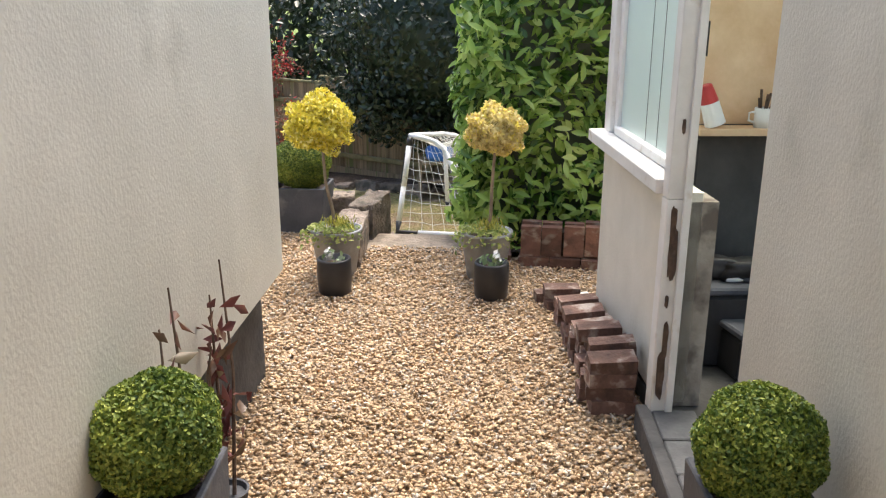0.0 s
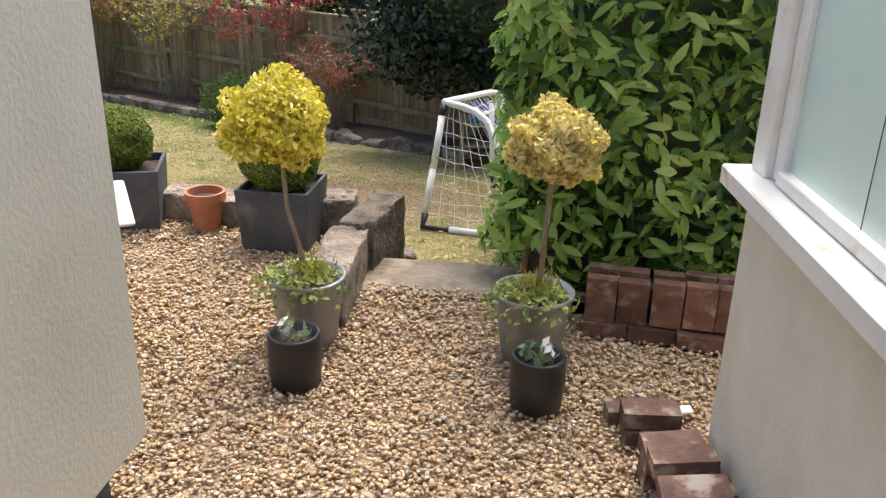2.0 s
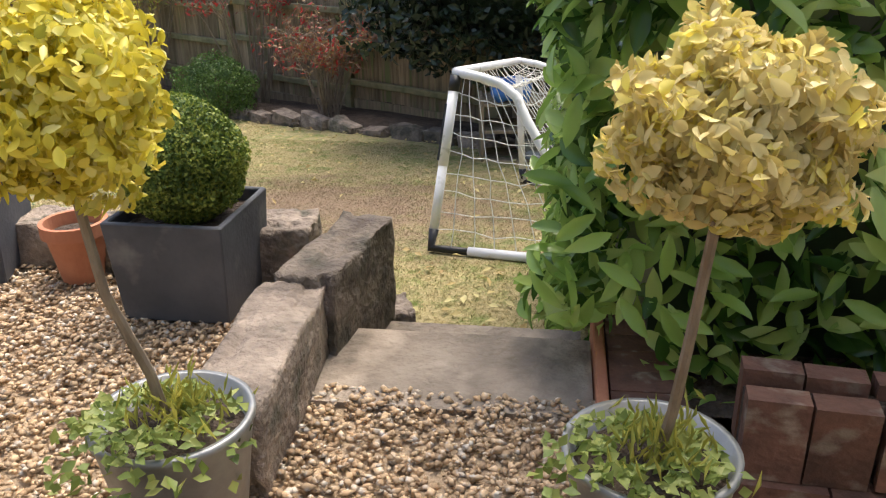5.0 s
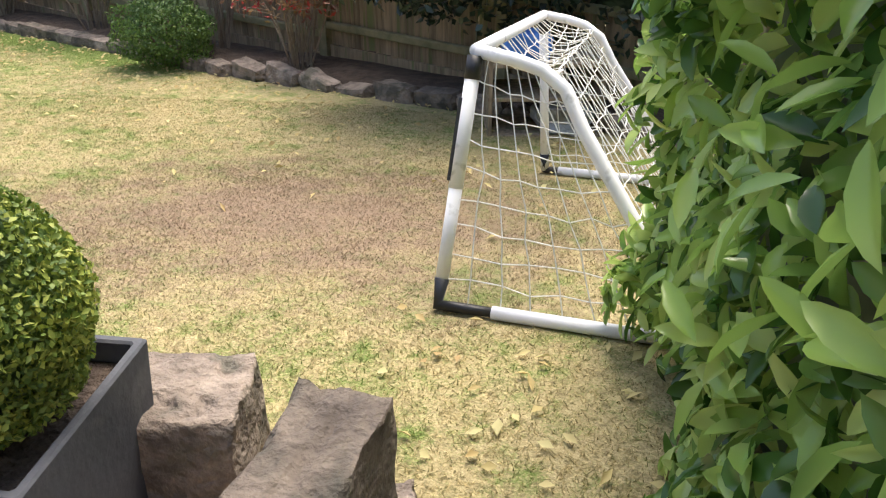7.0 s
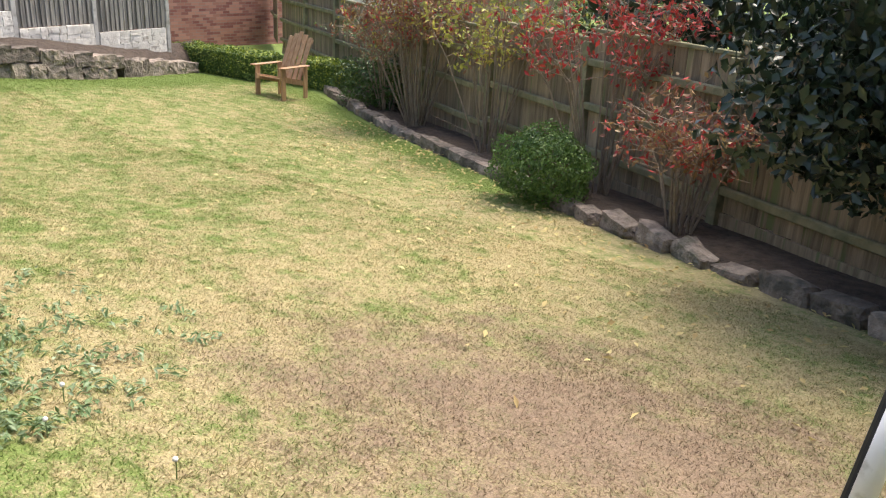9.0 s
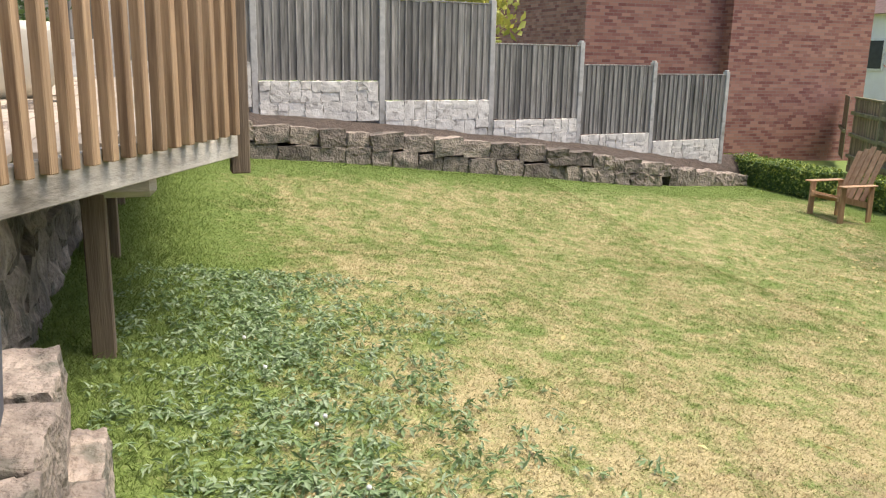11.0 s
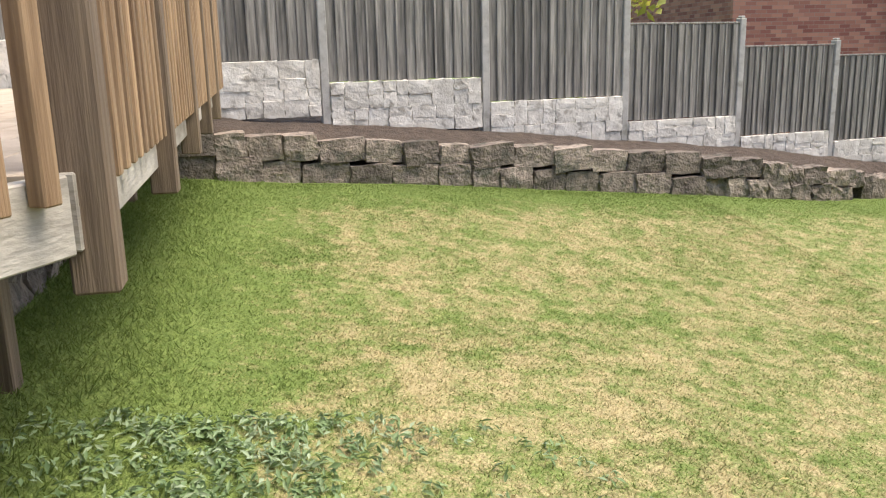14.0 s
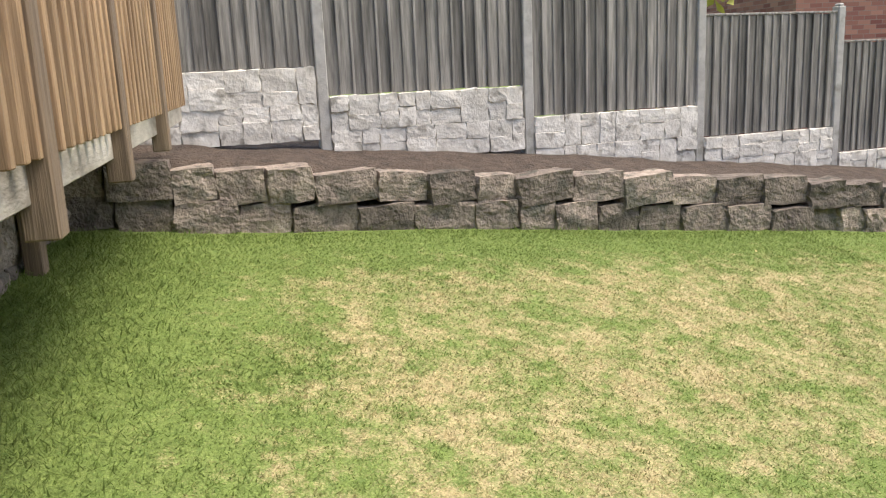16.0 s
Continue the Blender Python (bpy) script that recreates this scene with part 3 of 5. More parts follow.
win2 = empty("window_2", "white painted timber window with a frosted pane", "window", m=SHED, kind="structure")
part("pane", span(2.55, 2.558, -1.46, 1.14, 1.04, 2.36), glass, win2).visible_shadow = False
part("frame_bottom", span(2.52, 2.60, -1.5, 1.18, 1.002, 1.04, 0.004), WHITE, win2)
part("frame_top", span(2.52, 2.60, -1.5, 1.18, 2.36, 2.398, 0.004), WHITE, win2)
post = empty("door_post", "flaking white timber door post with rotten patches", "door post", m=SHED, kind="structure")
part("post", span(-0.062, 0.030, -0.10, -0.023, 0.075, 1.055, 0.004), WHITE, post)
part("upper_post", span(-0.062, 0.030, -0.10, -0.023, 1.057, 2.4, 0.004), WHITE, post)
part("door_stop", span(0.0, 0.033, -0.115, -0.102, 0.077, 2.4, 0.003), WHITE, post)
for k, (z, h, w) in enumerate(((0.95, 0.13, 0.022), (0.82, 0.18, 0.032), (0.62, 0.05, 0.014), (0.44, 0.15, 0.02), (0.28, 0.20, 0.03), (1.35, 0.05, 0.012))):
    bm = rock((w, 0.012, h), 40 + k, 0.2, 3)
    part("rot_patch", bm, ROT, post, "dark rotten wood").matrix_basis = pose(-0.030 + 0.008 * (k % 2), -0.101, z)
part("hinge", span(0.034, 0.040, -0.113, -0.101, 1.62, 1.75), BLACK, post)
part("latch_plate", span(0.034, 0.042, -0.113, -0.101, 1.12, 1.30), BLACK, post)

shelf = tagged(part("shelf", span(0.36, 2.4, 0.80, 0.948, 1.165, 1.20, 0.003), INTERIOR), "pale wooden shelf inside the shed", "shelf")
shelf.matrix_basis = SHED


def mug():
    ob = empty("mug", "white enamel mug holding old paint brushes", "mug", m=SHED @ pose(0.70, 0.87, 1.20))
    part("cup", lathe([(0.04, 0), (0.042, 0.1), (0.038, 0.1), (0.036, 0.01)], 20), WHITE, ob, smooth=True)
    part("handle", tube([(-0.04, 0, 0.08), (-0.07, 0, 0.075), (-0.07, 0, 0.035), (-0.04, 0, 0.025)], 0.006), WHITE, ob)
    for k in range(6):
        a = k * 1.1
        part("brush", tube([(0.01 * math.cos(a), 0.01 * math.sin(a), 0.02), (0.05 * math.cos(a) + 0.02, 0.03 * math.sin(a), 0.15 + 0.02 * (k % 3))], 0.005, 0.007, 6), ROT, ob)


mug()
cups = empty("cup_stack", "stack of red and white plastic cups in a bag", "cup", m=SHED @ pose(0.46, 0.87, 1.215, 0, -20, 0) @ Matrix.Scale(0.85, 4))
part("cup", lathe([(0.055, 0.14), (0.04, 0.245), (0.03, 0.25)], 20), RED, cups)
part("sleeve", lathe([(0.062, 0), (0.055, 0.14), (0.02, 0.142)], 20), PETAL, cups)
for k, (x, y, z, s) in enumerate(((0.55, 0.60, 0.075, (0.5, 0.4, 0.42)), (0.62, 0.40, 0.075, (0.4, 0.3, 0.26)), (1.0, 0.45, 0.075, (0.45, 0.4, 0.5)))):
    ob = empty("storage_box", "black plastic storage box on the shed floor", "box", "boxes in the shed", SHED @ pose(x, y, z, 0, 0, 10 * k))
    part("body", box((s[0], s[1], s[2] - 0.04), pose(0, 0, s[2] / 2 - 0.02), 0.02), BLACK, ob)
    part("lid", box((s[0] + 0.02, s[1] + 0.02, 0.038), pose(0, 0, s[2] - 0.019), 0.01), SLATE, ob)
for k in range(4):
    bm = rock((0.10, 0.26, 0.10), 60 + k, 0.18, 4)
    ob = empty("shoe", "dark worn sports shoe with pale trim", "shoe", "shoes in the shed", SHED @ pose(0.46 + 0.12 * k, 0.56 - 0.03 * k, 0.545 if k < 3 else 0.63, 0, 0, 70 + 20 * k))
    part("upper", bm, BLACK, ob, smooth=True)
    part("sole", box((0.095, 0.27, 0.025), pose(0, 0, -0.04), 0.01), PETAL if k % 2 else SLATE, ob)

step = empty("door_step", "dark grey paved step at the shed doorway", "step", kind="structure")
part("kerb", span(0.685, 0.745, 1.2, 3.33, -0.1, 0.115, 0.006), PLINTH, step)
for k in range(8):
    part("paviour", span(0.748, 0.935, 1.22 + 0.26 * k, 1.47 + 0.26 * k, -0.02, 0.11 + 0.002 * (k % 2), 0.006), PAVIOUR, step)

# ---- brick pile ----
def brick_mesh(seed, mat):
    bm = rock((0.215, 0.103, 0.066), seed, 0.035, 2)
    for v in bm.verts:
        v.co.x, v.co.y, v.co.z = max(-0.1075, min(0.1075, v.co.x * 1.16)), max(-0.0515, min(0.0515, v.co.y * 1.16)), max(-0.033, min(0.033, v.co.z * 1.16))
    me = bpy.data.meshes.new("brick")
    bm.to_mesh(me)
    bm.free()
    me.materials.append(mat)
    return me


LOOSE = [brick_mesh(k, OLDBRICK) for k in range(4)]
stack = [(0.61, 3.48, 4), (0.63, 3.66, 4), (0.62, 3.86, 4), (0.60, 4.06, 3), (0.58, 4.24, 3), (0.56, 4.42, 3), (0.56, 4.60, 2), (0.505, 4.80, 2)]
k = 0
for x, y, high in stack:
    for j in range(high):
        lean = RNG.normal(0, 4)
        top = j == high - 1
        for row in ((0,) if top else (0, 1)):
            ob = hang("brick", LOOSE[k % 4], None, m=pose(x - 0.02 + RNG.normal(0, 0.018), y + 0.115 * row + RNG.normal(0, 0.008), 0.036 + 0.067 * j + (0.006 if top else 0), RNG.normal(0, 2) + (7 if top and k % 3 == 0 else 0), RNG.normal(0, 2) - (5 if top else 0), 5 + lean))
            tagged(ob, "dark weathered reclaimed brick piled on the gravel", "brick", "bricks piled by the shed wall")
            k += 1

tagged(part("plastic_offcut", box((0.20, 0.05, 0.012), pose(0.58, 4.97, 0.022, 3, -4, 12), 0.003), WHITE), "white plastic trim offcut lying on the gravel", "offcut")

# ---- low brick wall under the laurel ----
low = empty("wall_low_brick", "low red brick wall edging the laurel bed", "wall", kind="structure", m=pose(0.26, 5.64, 0, 0, 0, -6))
WALLB = [brick_mesh(10 + k, BRICKM) for k in range(3)]
part("mortar", span(0.01, 0.74, 0.05, 0.16, -0.05, 0.24), SOIL, low)
for i in range(4):
    hang("brick", WALLB[i % 3], None, low, m=pose(0.10 + 0.222 * i, 0.030 - (0.02 if i > 1 else 0), 0.034, 0, 0, RNG.normal(0, 1)))
for row in range(2):
    for i in range(5):
        hang("brick", WALLB[(i + row) % 3], None, low, m=pose(0.075 + 0.146 * i + (0.012 if i > 1 else 0), 0.036 + 0.135 * row, 0.178 + (0.012 if i > 2 else 0) + RNG.normal(0, 0.003), RNG.normal(0, 1), 90 + RNG.normal(0, 1), 90 + RNG.normal(0, 1)) @ Matrix.Diagonal((1.0, 1.36, 1.0, 1)))
edge = empty("brick_edging", "terracotta edging and bricks beside the stone step", "edging", kind="structure")
part("edging_tile", span(-0.055, -0.02, 5.75, 6.55, -0.3, 0.06, 0.006), TERRA, edge)
part("bed", span(-0.02, 0.22, 5.70, 6.62, -0.5, -0.022), SOIL, edge)
for i in range(8):
    hang("brick", WALLB[i % 3], None, edge, m=pose(0.095, 5.76 + 0.110 * i, 0.012 + RNG.normal(0, 0.004), RNG.normal(0, 1.5), 0, RNG.normal(0, 1.5)))

# ---- stone step and terrace stones ----
def slab(name, x0, x1, y0, y1, z0, z1, seed, label):
    bm = rock((x1 - x0, y1 - y0, z1 - z0), seed, 0.02, 5)
    for v in bm.verts:
        v.co = Vector((max(-0.5, min(0.5, v.co.x / (x1 - x0) * 1.22)) * (x1 - x0), max(-0.5, min(0.5, v.co.y / (y1 - y0) * 1.22)) * (y1 - y0), max(-0.5, min(0.5, v.co.z / (z1 - z0) * 1.3)) * (z1 - z0)))
    ob = part(name, bm, SLABM)
    ob.matrix_basis = pose((x0 + x1) / 2, (y0 + y1) / 2, (z0 + z1) / 2)
    return tagged(ob, label, "step", kind="structure")


slab("stone_step", -0.965, -0.06, 5.94, 6.39, -0.14, 0.0, 3, "worn buff sandstone slab step at the gravel edge")
slab("stone_step_lower", -0.90, -0.08, 6.34, 6.72, -0.36, -0.145, 4, "lower worn sandstone step down to the lawn")
def hewn(sx, sy, sz, seed):
    """A squared quarry block: flat beds and faces, chipped and rounded arrises."""
    bm = rock((1, 1, 1), seed, 0.085, 15, 0.16)
    for v in bm.verts:
        c = [max(-0.5, min(0.5, a * 1.03)) for a in v.co]
        v.co = Vector((c[0] * sx, c[1] * sy, c[2] * sz)) + 0.008 * noise.noise_vector(v.co * 7.0 + Vector((seed, 0, 0)))
    return bm


blocks = [(-0.985, 5.86, 0.03, 0.21, 0.74, 0.44, 3), (-0.93, 6.50, 0.01, 0.20, 0.58, 0.52, -8), (-1.22, 6.80, 0.01, 0.24, 0.24, 0.44, 6), (-1.50, 6.84, 0.0, 0.26, 0.24, 0.36, 0), (-1.82, 6.86, -0.02, 0.34, 0.26, 0.36, 4), (-2.2, 6.88, -0.02, 0.36, 0.25, 0.38, -5),
          (-2.58, 6.9, -0.04, 0.34, 0.26, 0.36, 4), (-2.95, 6.9, -0.04, 0.34, 0.26, 0.36, 0), (-3.32, 6.88, -0.04, 0.36, 0.26, 0.36, -3), (-3.7, 6.86, -0.04, 0.36, 0.26, 0.38, 3), (-0.86, 6.86, -0.26, 0.22, 0.2, 0.22, 20), (-1.2, 6.98, -0.27, 0.34, 0.2, 0.26, 0), (-1.6, 7.0, -0.28, 0.4, 0.2, 0.26, 0), (-2.05, 7.02, -0.28, 0.44, 0.2, 0.26, 0), (-2.5, 7.02, -0.28, 0.42, 0.2, 0.26, 0), (-2.95, 7.02, -0.28, 0.44, 0.2, 0.26, 0), (-3.4, 7.0, -0.28, 0.44, 0.2, 0.26, 0), (-3.8, 6.98, -0.28, 0.36, 0.2, 0.26, 0)]
for k, (x, y, z, sx, sy, sz, rz) in enumerate(blocks):
    ob = part("stone_block", hewn(sx, sy, sz, 80 + k), STONE, smooth=True)
    ob.matrix_basis = pose(x, y, z, 0, 0, rz)
    tagged(ob, "rough grey-brown sandstone block edging the gravel terrace", "stone", "stones edging the terrace")

# ---- pots and planters ----
def box_planter(x, y, top, height, spin, ball, group, leaf=BOX, label="clipped box ball in a square dark grey planter", z0=0.0, n=24000):
    ob = empty("square_planter", label, "planter", group, pose(x, y, z0, 0, 0, spin))
    b = top * 0.90
    bm = bmesh.new()
    t, r = top / 2, b / 2
    w = 0.022
    loops = [[(-r, -r), (r, -r), (r, r), (-r, r)], [(-t, -t), (t, -t), (t, t), (-t, t)], [(-t + w, -t + w), (t - w, -t + w), (t - w, t - w), (-t + w, t - w)], [(-t + w, -t + w), (t - w, -t + w), (t - w, t - w), (-t + w, t - w)]]
    zs = [0, height, height, height - 0.05]
    rings = [[bm.verts.new((*p, z)) for p in lp] for lp, z in zip(loops, zs)]
    for a, c in zip(rings, rings[1:]):
        for i in range(4):
            bm.faces.new((a[i], a[(i + 1) % 4], c[(i + 1) % 4], c[i]))
    bm.faces.new(rings[0][::-1])
    bmesh.ops.bevel(bm, geom=[e for e in bm.edges], offset=0.005, segments=1, affect="EDGES")
    part("planter", bm, SLATE, ob)
    part("compost", box((top - 2.2 * w, top - 2.2 * w, 0.02), pose(0, 0, height - 0.06)), SOIL, ob)
    c = (0, 0, height + ball * 0.70)
    p, d = ball_points(n, c, (ball, ball, ball * 0.95), 0.80, 0.05, x * 7)
    leaves("crown", p, d, 0.0155, 0.0095, leaf, ob, -0.3, 0.9)
    # A ball of darker green inside stands in for the shade between leaves.
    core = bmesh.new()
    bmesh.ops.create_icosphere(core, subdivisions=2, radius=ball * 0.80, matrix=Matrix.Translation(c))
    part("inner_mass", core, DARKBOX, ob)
    part("stem", tube([(0, 0, height - 0.06), (0, 0, height + ball)], 0.016), BARK, ob)
    return ob


box_planter(-0.857, 1.91, 0.29, 0.60, 3, 0.175, "box balls beside the passage", z0=0.0)
box_planter(0.745, 2.0, 0.29, 0.45, 3, 0.172, "box balls beside the passage", z0=0.117)
box_planter(-1.485, 6.555, 0.43, 0.37, -1, 0.235, "box balls on the terrace")
box_planter(-2.55, 6.72, 0.46, 0.38, 18, 0.20, "box balls on the terrace")
box_planter(-3.22, 6.70, 0.46, 0.38, 5, 0.20, "box balls on the terrace")


def red_stemmed(x, y, high, n, mat, label):
    ob = empty("sapling", label, "shrub", m=pose(x, y, 0))
    pot = lathe([(0.05, 0), (0.07, 0.12), (0.075, 0.13), (0.065, 0.13), (0.06, 0.11)], 20)
    part("pot", pot, SLATE, ob)
    pts = []
    for k in range(3):
        a = k * 2.1
        way = [(0.02 * math.cos(a), 0.02 * math.sin(a), 0.1), (0.05 * math.cos(a), 0.05 * math.sin(a), 0.2 + high * 0.5), (0.035 * math.cos(a + 0.5), 0.06 * math.sin(a), 0.2 + high * (1 - 0.18 * k))]
        part("stem", tube(way, 0.008, 0.003, 6), TWIG, ob)
        for j in range(n // 3):
            f = RNG.uniform(0.2, 0.93)
            pts.append(np.array(way[0]) * (1 - f) + np.array(way[2]) * f + RNG.normal(0, 0.03, 3))
    p = np.array(pts)
    leaves("foliage", p, RNG.normal(size=(len(p), 3)), 0.085, 0.036, mat, ob, 0.7, 0.8)


red_stemmed(-0.90, 2.55, 0.80, 70, PURPLE, "thin burgundy-leaved climber in a dark pot by the wall")
red_stemmed(-0.92, 2.16, 0.84, 40, PURPLE, "wilting climber with dry curled leaves by the wall")


def small_pot(x, y, seed):
    ob = empty("round_pot", "black glazed pot of white cyclamen on the gravel", "plant pot", "black pots in front of the tubs", pose(x, y, 0))
    part("pot", lathe([(0.095, 0), (0.105, 0.012), (0.112, 0.12), (0.11, 0.225), (0.106, 0.235), (0.094, 0.235), (0.092, 0.20)], 32), CHAR, ob, smooth=True)
    part("compost", lathe([(0.09, 0.19), (0.05, 0.205)], 20), SOIL, ob)
    p, d = ball_points(40 if seed else 14, (0.0, 0, 0.235), (0.085, 0.075, 0.05), 0.3, 0.1, seed)
    leaves("foliage", p, d, 0.045, 0.04, WEED, ob, 0.0, 0.5)
    p, d = ball_points(20, (0.03 if seed else -0.03, -0.02, 0.265), (0.03, 0.03, 0.035), 0.3, 0.1, seed)
    leaves("flower", p, d, 0.042, 0.026, PETAL, ob, -0.6, 0.5)


small_pot(-0.952, 4.99, 0)
small_pot(0.055, 4.97, 1)


def standard_tree(x, y, cx, cy, cz, radii, leaf, seed):
    ob = empty("standard_shrub", "golden euonymus lollipop in a galvanised tub with trailing ivy", "potted tree", "golden standards flanking the path", pose(x, y, 0))
    part("tub", lathe([(0.125, 0), (0.13, 0.01), (0.172, 0.30), (0.18, 0.31), (0.18, 0.325), (0.165, 0.325), (0.158, 0.27)], 36), ZINC, ob, smooth=True)
    part("compost", lathe([(0.156, 0.27), (0.1, 0.285)], 24), SOIL, ob)
    dx, dy = cx - x, cy - y
    part("stem", tube([(dx * 0.1, 0, 0.25), (dx * 0.35 + 0.008, dy * 0.3, 0.45), (dx * 0.7 - 0.006, dy * 0.7, 0.66), (dx, dy, cz)], 0.013, 0.009, 8), BARK, ob)
    for k in range(7):
        a = k * 0.9 + seed
        part("branch", tube([(dx, dy, cz - radii[2] * 0.9), (dx + 0.5 * radii[0] * math.cos(a), dy + 0.5 * radii[0] * math.sin(a), cz - 0.1 * radii[2] * (k % 3))], 0.006, 0.003, 5), BARK, ob)
    p, d = ball_points(5600, (dx, dy, cz), radii, 0.5, 0.2, seed)
    leaves("crown", p, d, 0.032, 0.0165, leaf, ob, -0.25, 0.9, broad=True)
    m = 420
    a = RNG.uniform(0, 6.28, m)
    rr = RNG.uniform(0.05, 0.21, m)
    pts = np.stack([rr * np.cos(a) - 0.03, rr * np.sin(a) - 0.05, 0.35 - 0.35 * np.maximum(0, rr - 0.12) - RNG.exponential(0.045, m) * (rr > 0.15)], 1)
    leaves("trailing_ivy", pts, np.tile([0, -0.3, 1.0], (m, 1)), 0.034, 0.022, TRAIL, ob, 0.2, 0.6)
    g = 160
    pts = np.stack([RNG.normal(0.02, 0.05, g), RNG.normal(-0.02, 0.05, g), RNG.uniform(0.32, 0.40, g)], 1)
    leaves("tuft", pts, RNG.normal(size=(g, 3)), 0.055, 0.008, LIME, ob, -1.4, 0.5)


standard_tree(-1.005, 5.38, -1.055, 5.24, 1.055, (0.212, 0.205, 0.19), GOLD, 1)
standard_tree(0.02, 5.38, 0.07, 5.20, 1.035, (0.172, 0.17, 0.155), PALEGOLD, 2)


def terracotta(x, y, r, h):
    ob = empty("terracotta_pot", "empty terracotta flowerpot with a thick rim", "plant pot", m=pose(x, y, 0))
    part("pot", lathe([(r * 0.62, 0), (r * 0.88, h * 0.78), (r, h * 0.79), (r, h), (r * 0.86, h), (r * 0.8, h * 0.7)], 32), TERRA, ob, smooth=False)
    part("compost", lathe([(r * 0.8, h * 0.8), (r * 0.5, h * 0.84)], 20), SOIL, ob)


terracotta(-2.02, 6.68, 0.125, 0.24)
terracotta(-2.85, 6.62, 0.10, 0.2)


def adirondack(m, mat, label, group=""):
    """A slatted garden armchair that faces its local -y."""
    ob = empty("garden_chair", label, "chair", group, m)
    for i in range(5):
        x = -0.22 + 0.11 * i
        part("back_slat", box((0.092, 0.018, 0.86 - 0.05 * abs(i - 2)), pose(x, 0.30, 0.70 - 0.02 * abs(i - 2), -24, 0, 0), 0.004), mat, ob)
    for i in range(5):
        part("seat_slat", box((0.54, 0.088, 0.018), pose(0, -0.27 + 0.1 * i, 0.36 - 0.022 * i, -12, 0, 0), 0.004), mat, ob)
    part("back_rail", box((0.56, 0.02, 0.07), pose(0, 0.25, 0.52, -24, 0, 0), 0.004), mat, ob)
    part("back_rail", box((0.56, 0.02, 0.07), pose(0, 0.44, 0.94, -24, 0, 0), 0.004), mat, ob)
    for s in (-1, 1):
        part("arm", box((0.12, 0.66, 0.02), pose(s * 0.33, -0.08, 0.56, 0, 0, 0), 0.008), mat, ob)
        part("front_leg", box((0.03, 0.10, 0.55), pose(s * 0.30, -0.32, 0.275), 0.004), mat, ob)
        part("back_leg", box((0.03, 0.09, 0.56), pose(s * 0.30, 0.22, 0.28, 0, 0, 0), 0.004), mat, ob)
        part("side_rail", box((0.025, 0.66, 0.09), pose(s * 0.275, -0.06, 0.31, -12, 0, 0), 0.004), mat, ob)
    return ob


adirondack(pose(-2.19, 5.27, 0.0, 0, 0, 211), WHITE, "white painted slatted garden armchair on the gravel")
adirondack(pose(-11.3, 16.95, lawn_z(-11.3, 16.95), 0, 0, 2), TEAK, "brown teak slatted garden armchair on the lawn")

# ---- laurel hedge ----
laurel = empty("laurel_hedge", "tall glossy green laurel hedge behind the brick wall", "hedge", m=pose(0, 0, 0))
p, d = box_points(27000, (-0.16, 6.12, -0.45), (3.4, 8.35, 2.35), 0.16, 0.11)
ok = ~((p[:, 2] < 0.14) & (p[:, 0] < 0.10) & (p[:, 1] < 6.9))
p, d = p[ok], d[ok]
leaves("foliage", p, d, 0.118, 0.046, LAUREL, laurel, 0.05, 0.6, broad=True)
# Core in near-black green paints the shade deep in the laurel.
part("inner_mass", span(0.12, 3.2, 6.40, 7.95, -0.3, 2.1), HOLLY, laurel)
for k in range(9):
    x, y = 0.15 + 0.35 * k, 6.5 + 0.9 * (k % 2)
    part("stem", tube([(x, y, lawn_z(x, y) - 0.05), (x + 0.05, y, 0.8), (x, y - 0.1, 1.9)], 0.025, 0.01, 6), BARK, laurel)
tmp = leaves("leaf", np.zeros((1, 3)), np.array([[0, 0, 1.0]]), 0.115, 0.05, LAUREL, laurel, 0.0, 0.0, broad=True)
p, d = box_points(900, (-0.22, 6.02, -0.2), (1.2, 8.0, 1.9), 0.04, 0.08)
keep = [i for i in range(len(p)) if (d[i][0] < -0.5 or d[i][1] < -0.5) and p[i][0] < 0.9 and p[i][2] > 0.15][:230]
for i in keep:
    q = Vector(d[i]).to_track_quat("Z", "Y").to_matrix().to_4x4()
    hang("leaf", tmp.data, None, laurel, m=Matrix.Translation(p[i]) @ q @ pose(0, 0, 0, RNG.normal(0, 25), RNG.normal(0, 25), RNG.uniform(0, 360)))
tmp.matrix_basis = pose(-0.1, 6.03, 0.5, 70, 0, 20)
tagged(part("laurel_soil", span(0.20, 3.4, 5.88, 6.5, -0.6, -0.02), SOIL), "dark soil under the laurel hedge", "soil", kind="structure")

# ---- football goal ----
goal = empty("football_goal", "white plastic tube goal with black corners and a net", "goal", m=pose(0, 0, 0))
G0, G1 = Vector((-0.915, 8.42, lawn_z(-0.915, 8.42) + 0.03)), Vector((-0.48, 10.72, lawn_z(-0.48, 10.72) + 0.03))
T0, T1 = Vector((-0.80, 8.77, 0.415)), Vector((-0.543, 10.76, 0.125))
B0, B1 = Vector((0.12, 8.20, lawn_z(0.1, 8.2) + 0.03)), Vector((0.42, 10.5, lawn_z(0.4, 10.5) + 0.03))
M0, M1 = Vector((-0.49, 8.71, 0.335)), Vector((-0.24, 10.70, 0.055))
R = 0.0285
part("near_upright", tube([G0 + (T0 - G0) * 0.1, G0 + (T0 - G0) * 0.5], R, n=14), PVC, goal, smooth=True)
part("near_upright", tube([G0 + (T0 - G0) * 0.47, G0 + (T0 - G0) * 0.9], R * 1.08, n=14), PVC, goal, smooth=True)
part("far_upright", tube([G1, T1], R, n=14), PVC, goal, smooth=True)
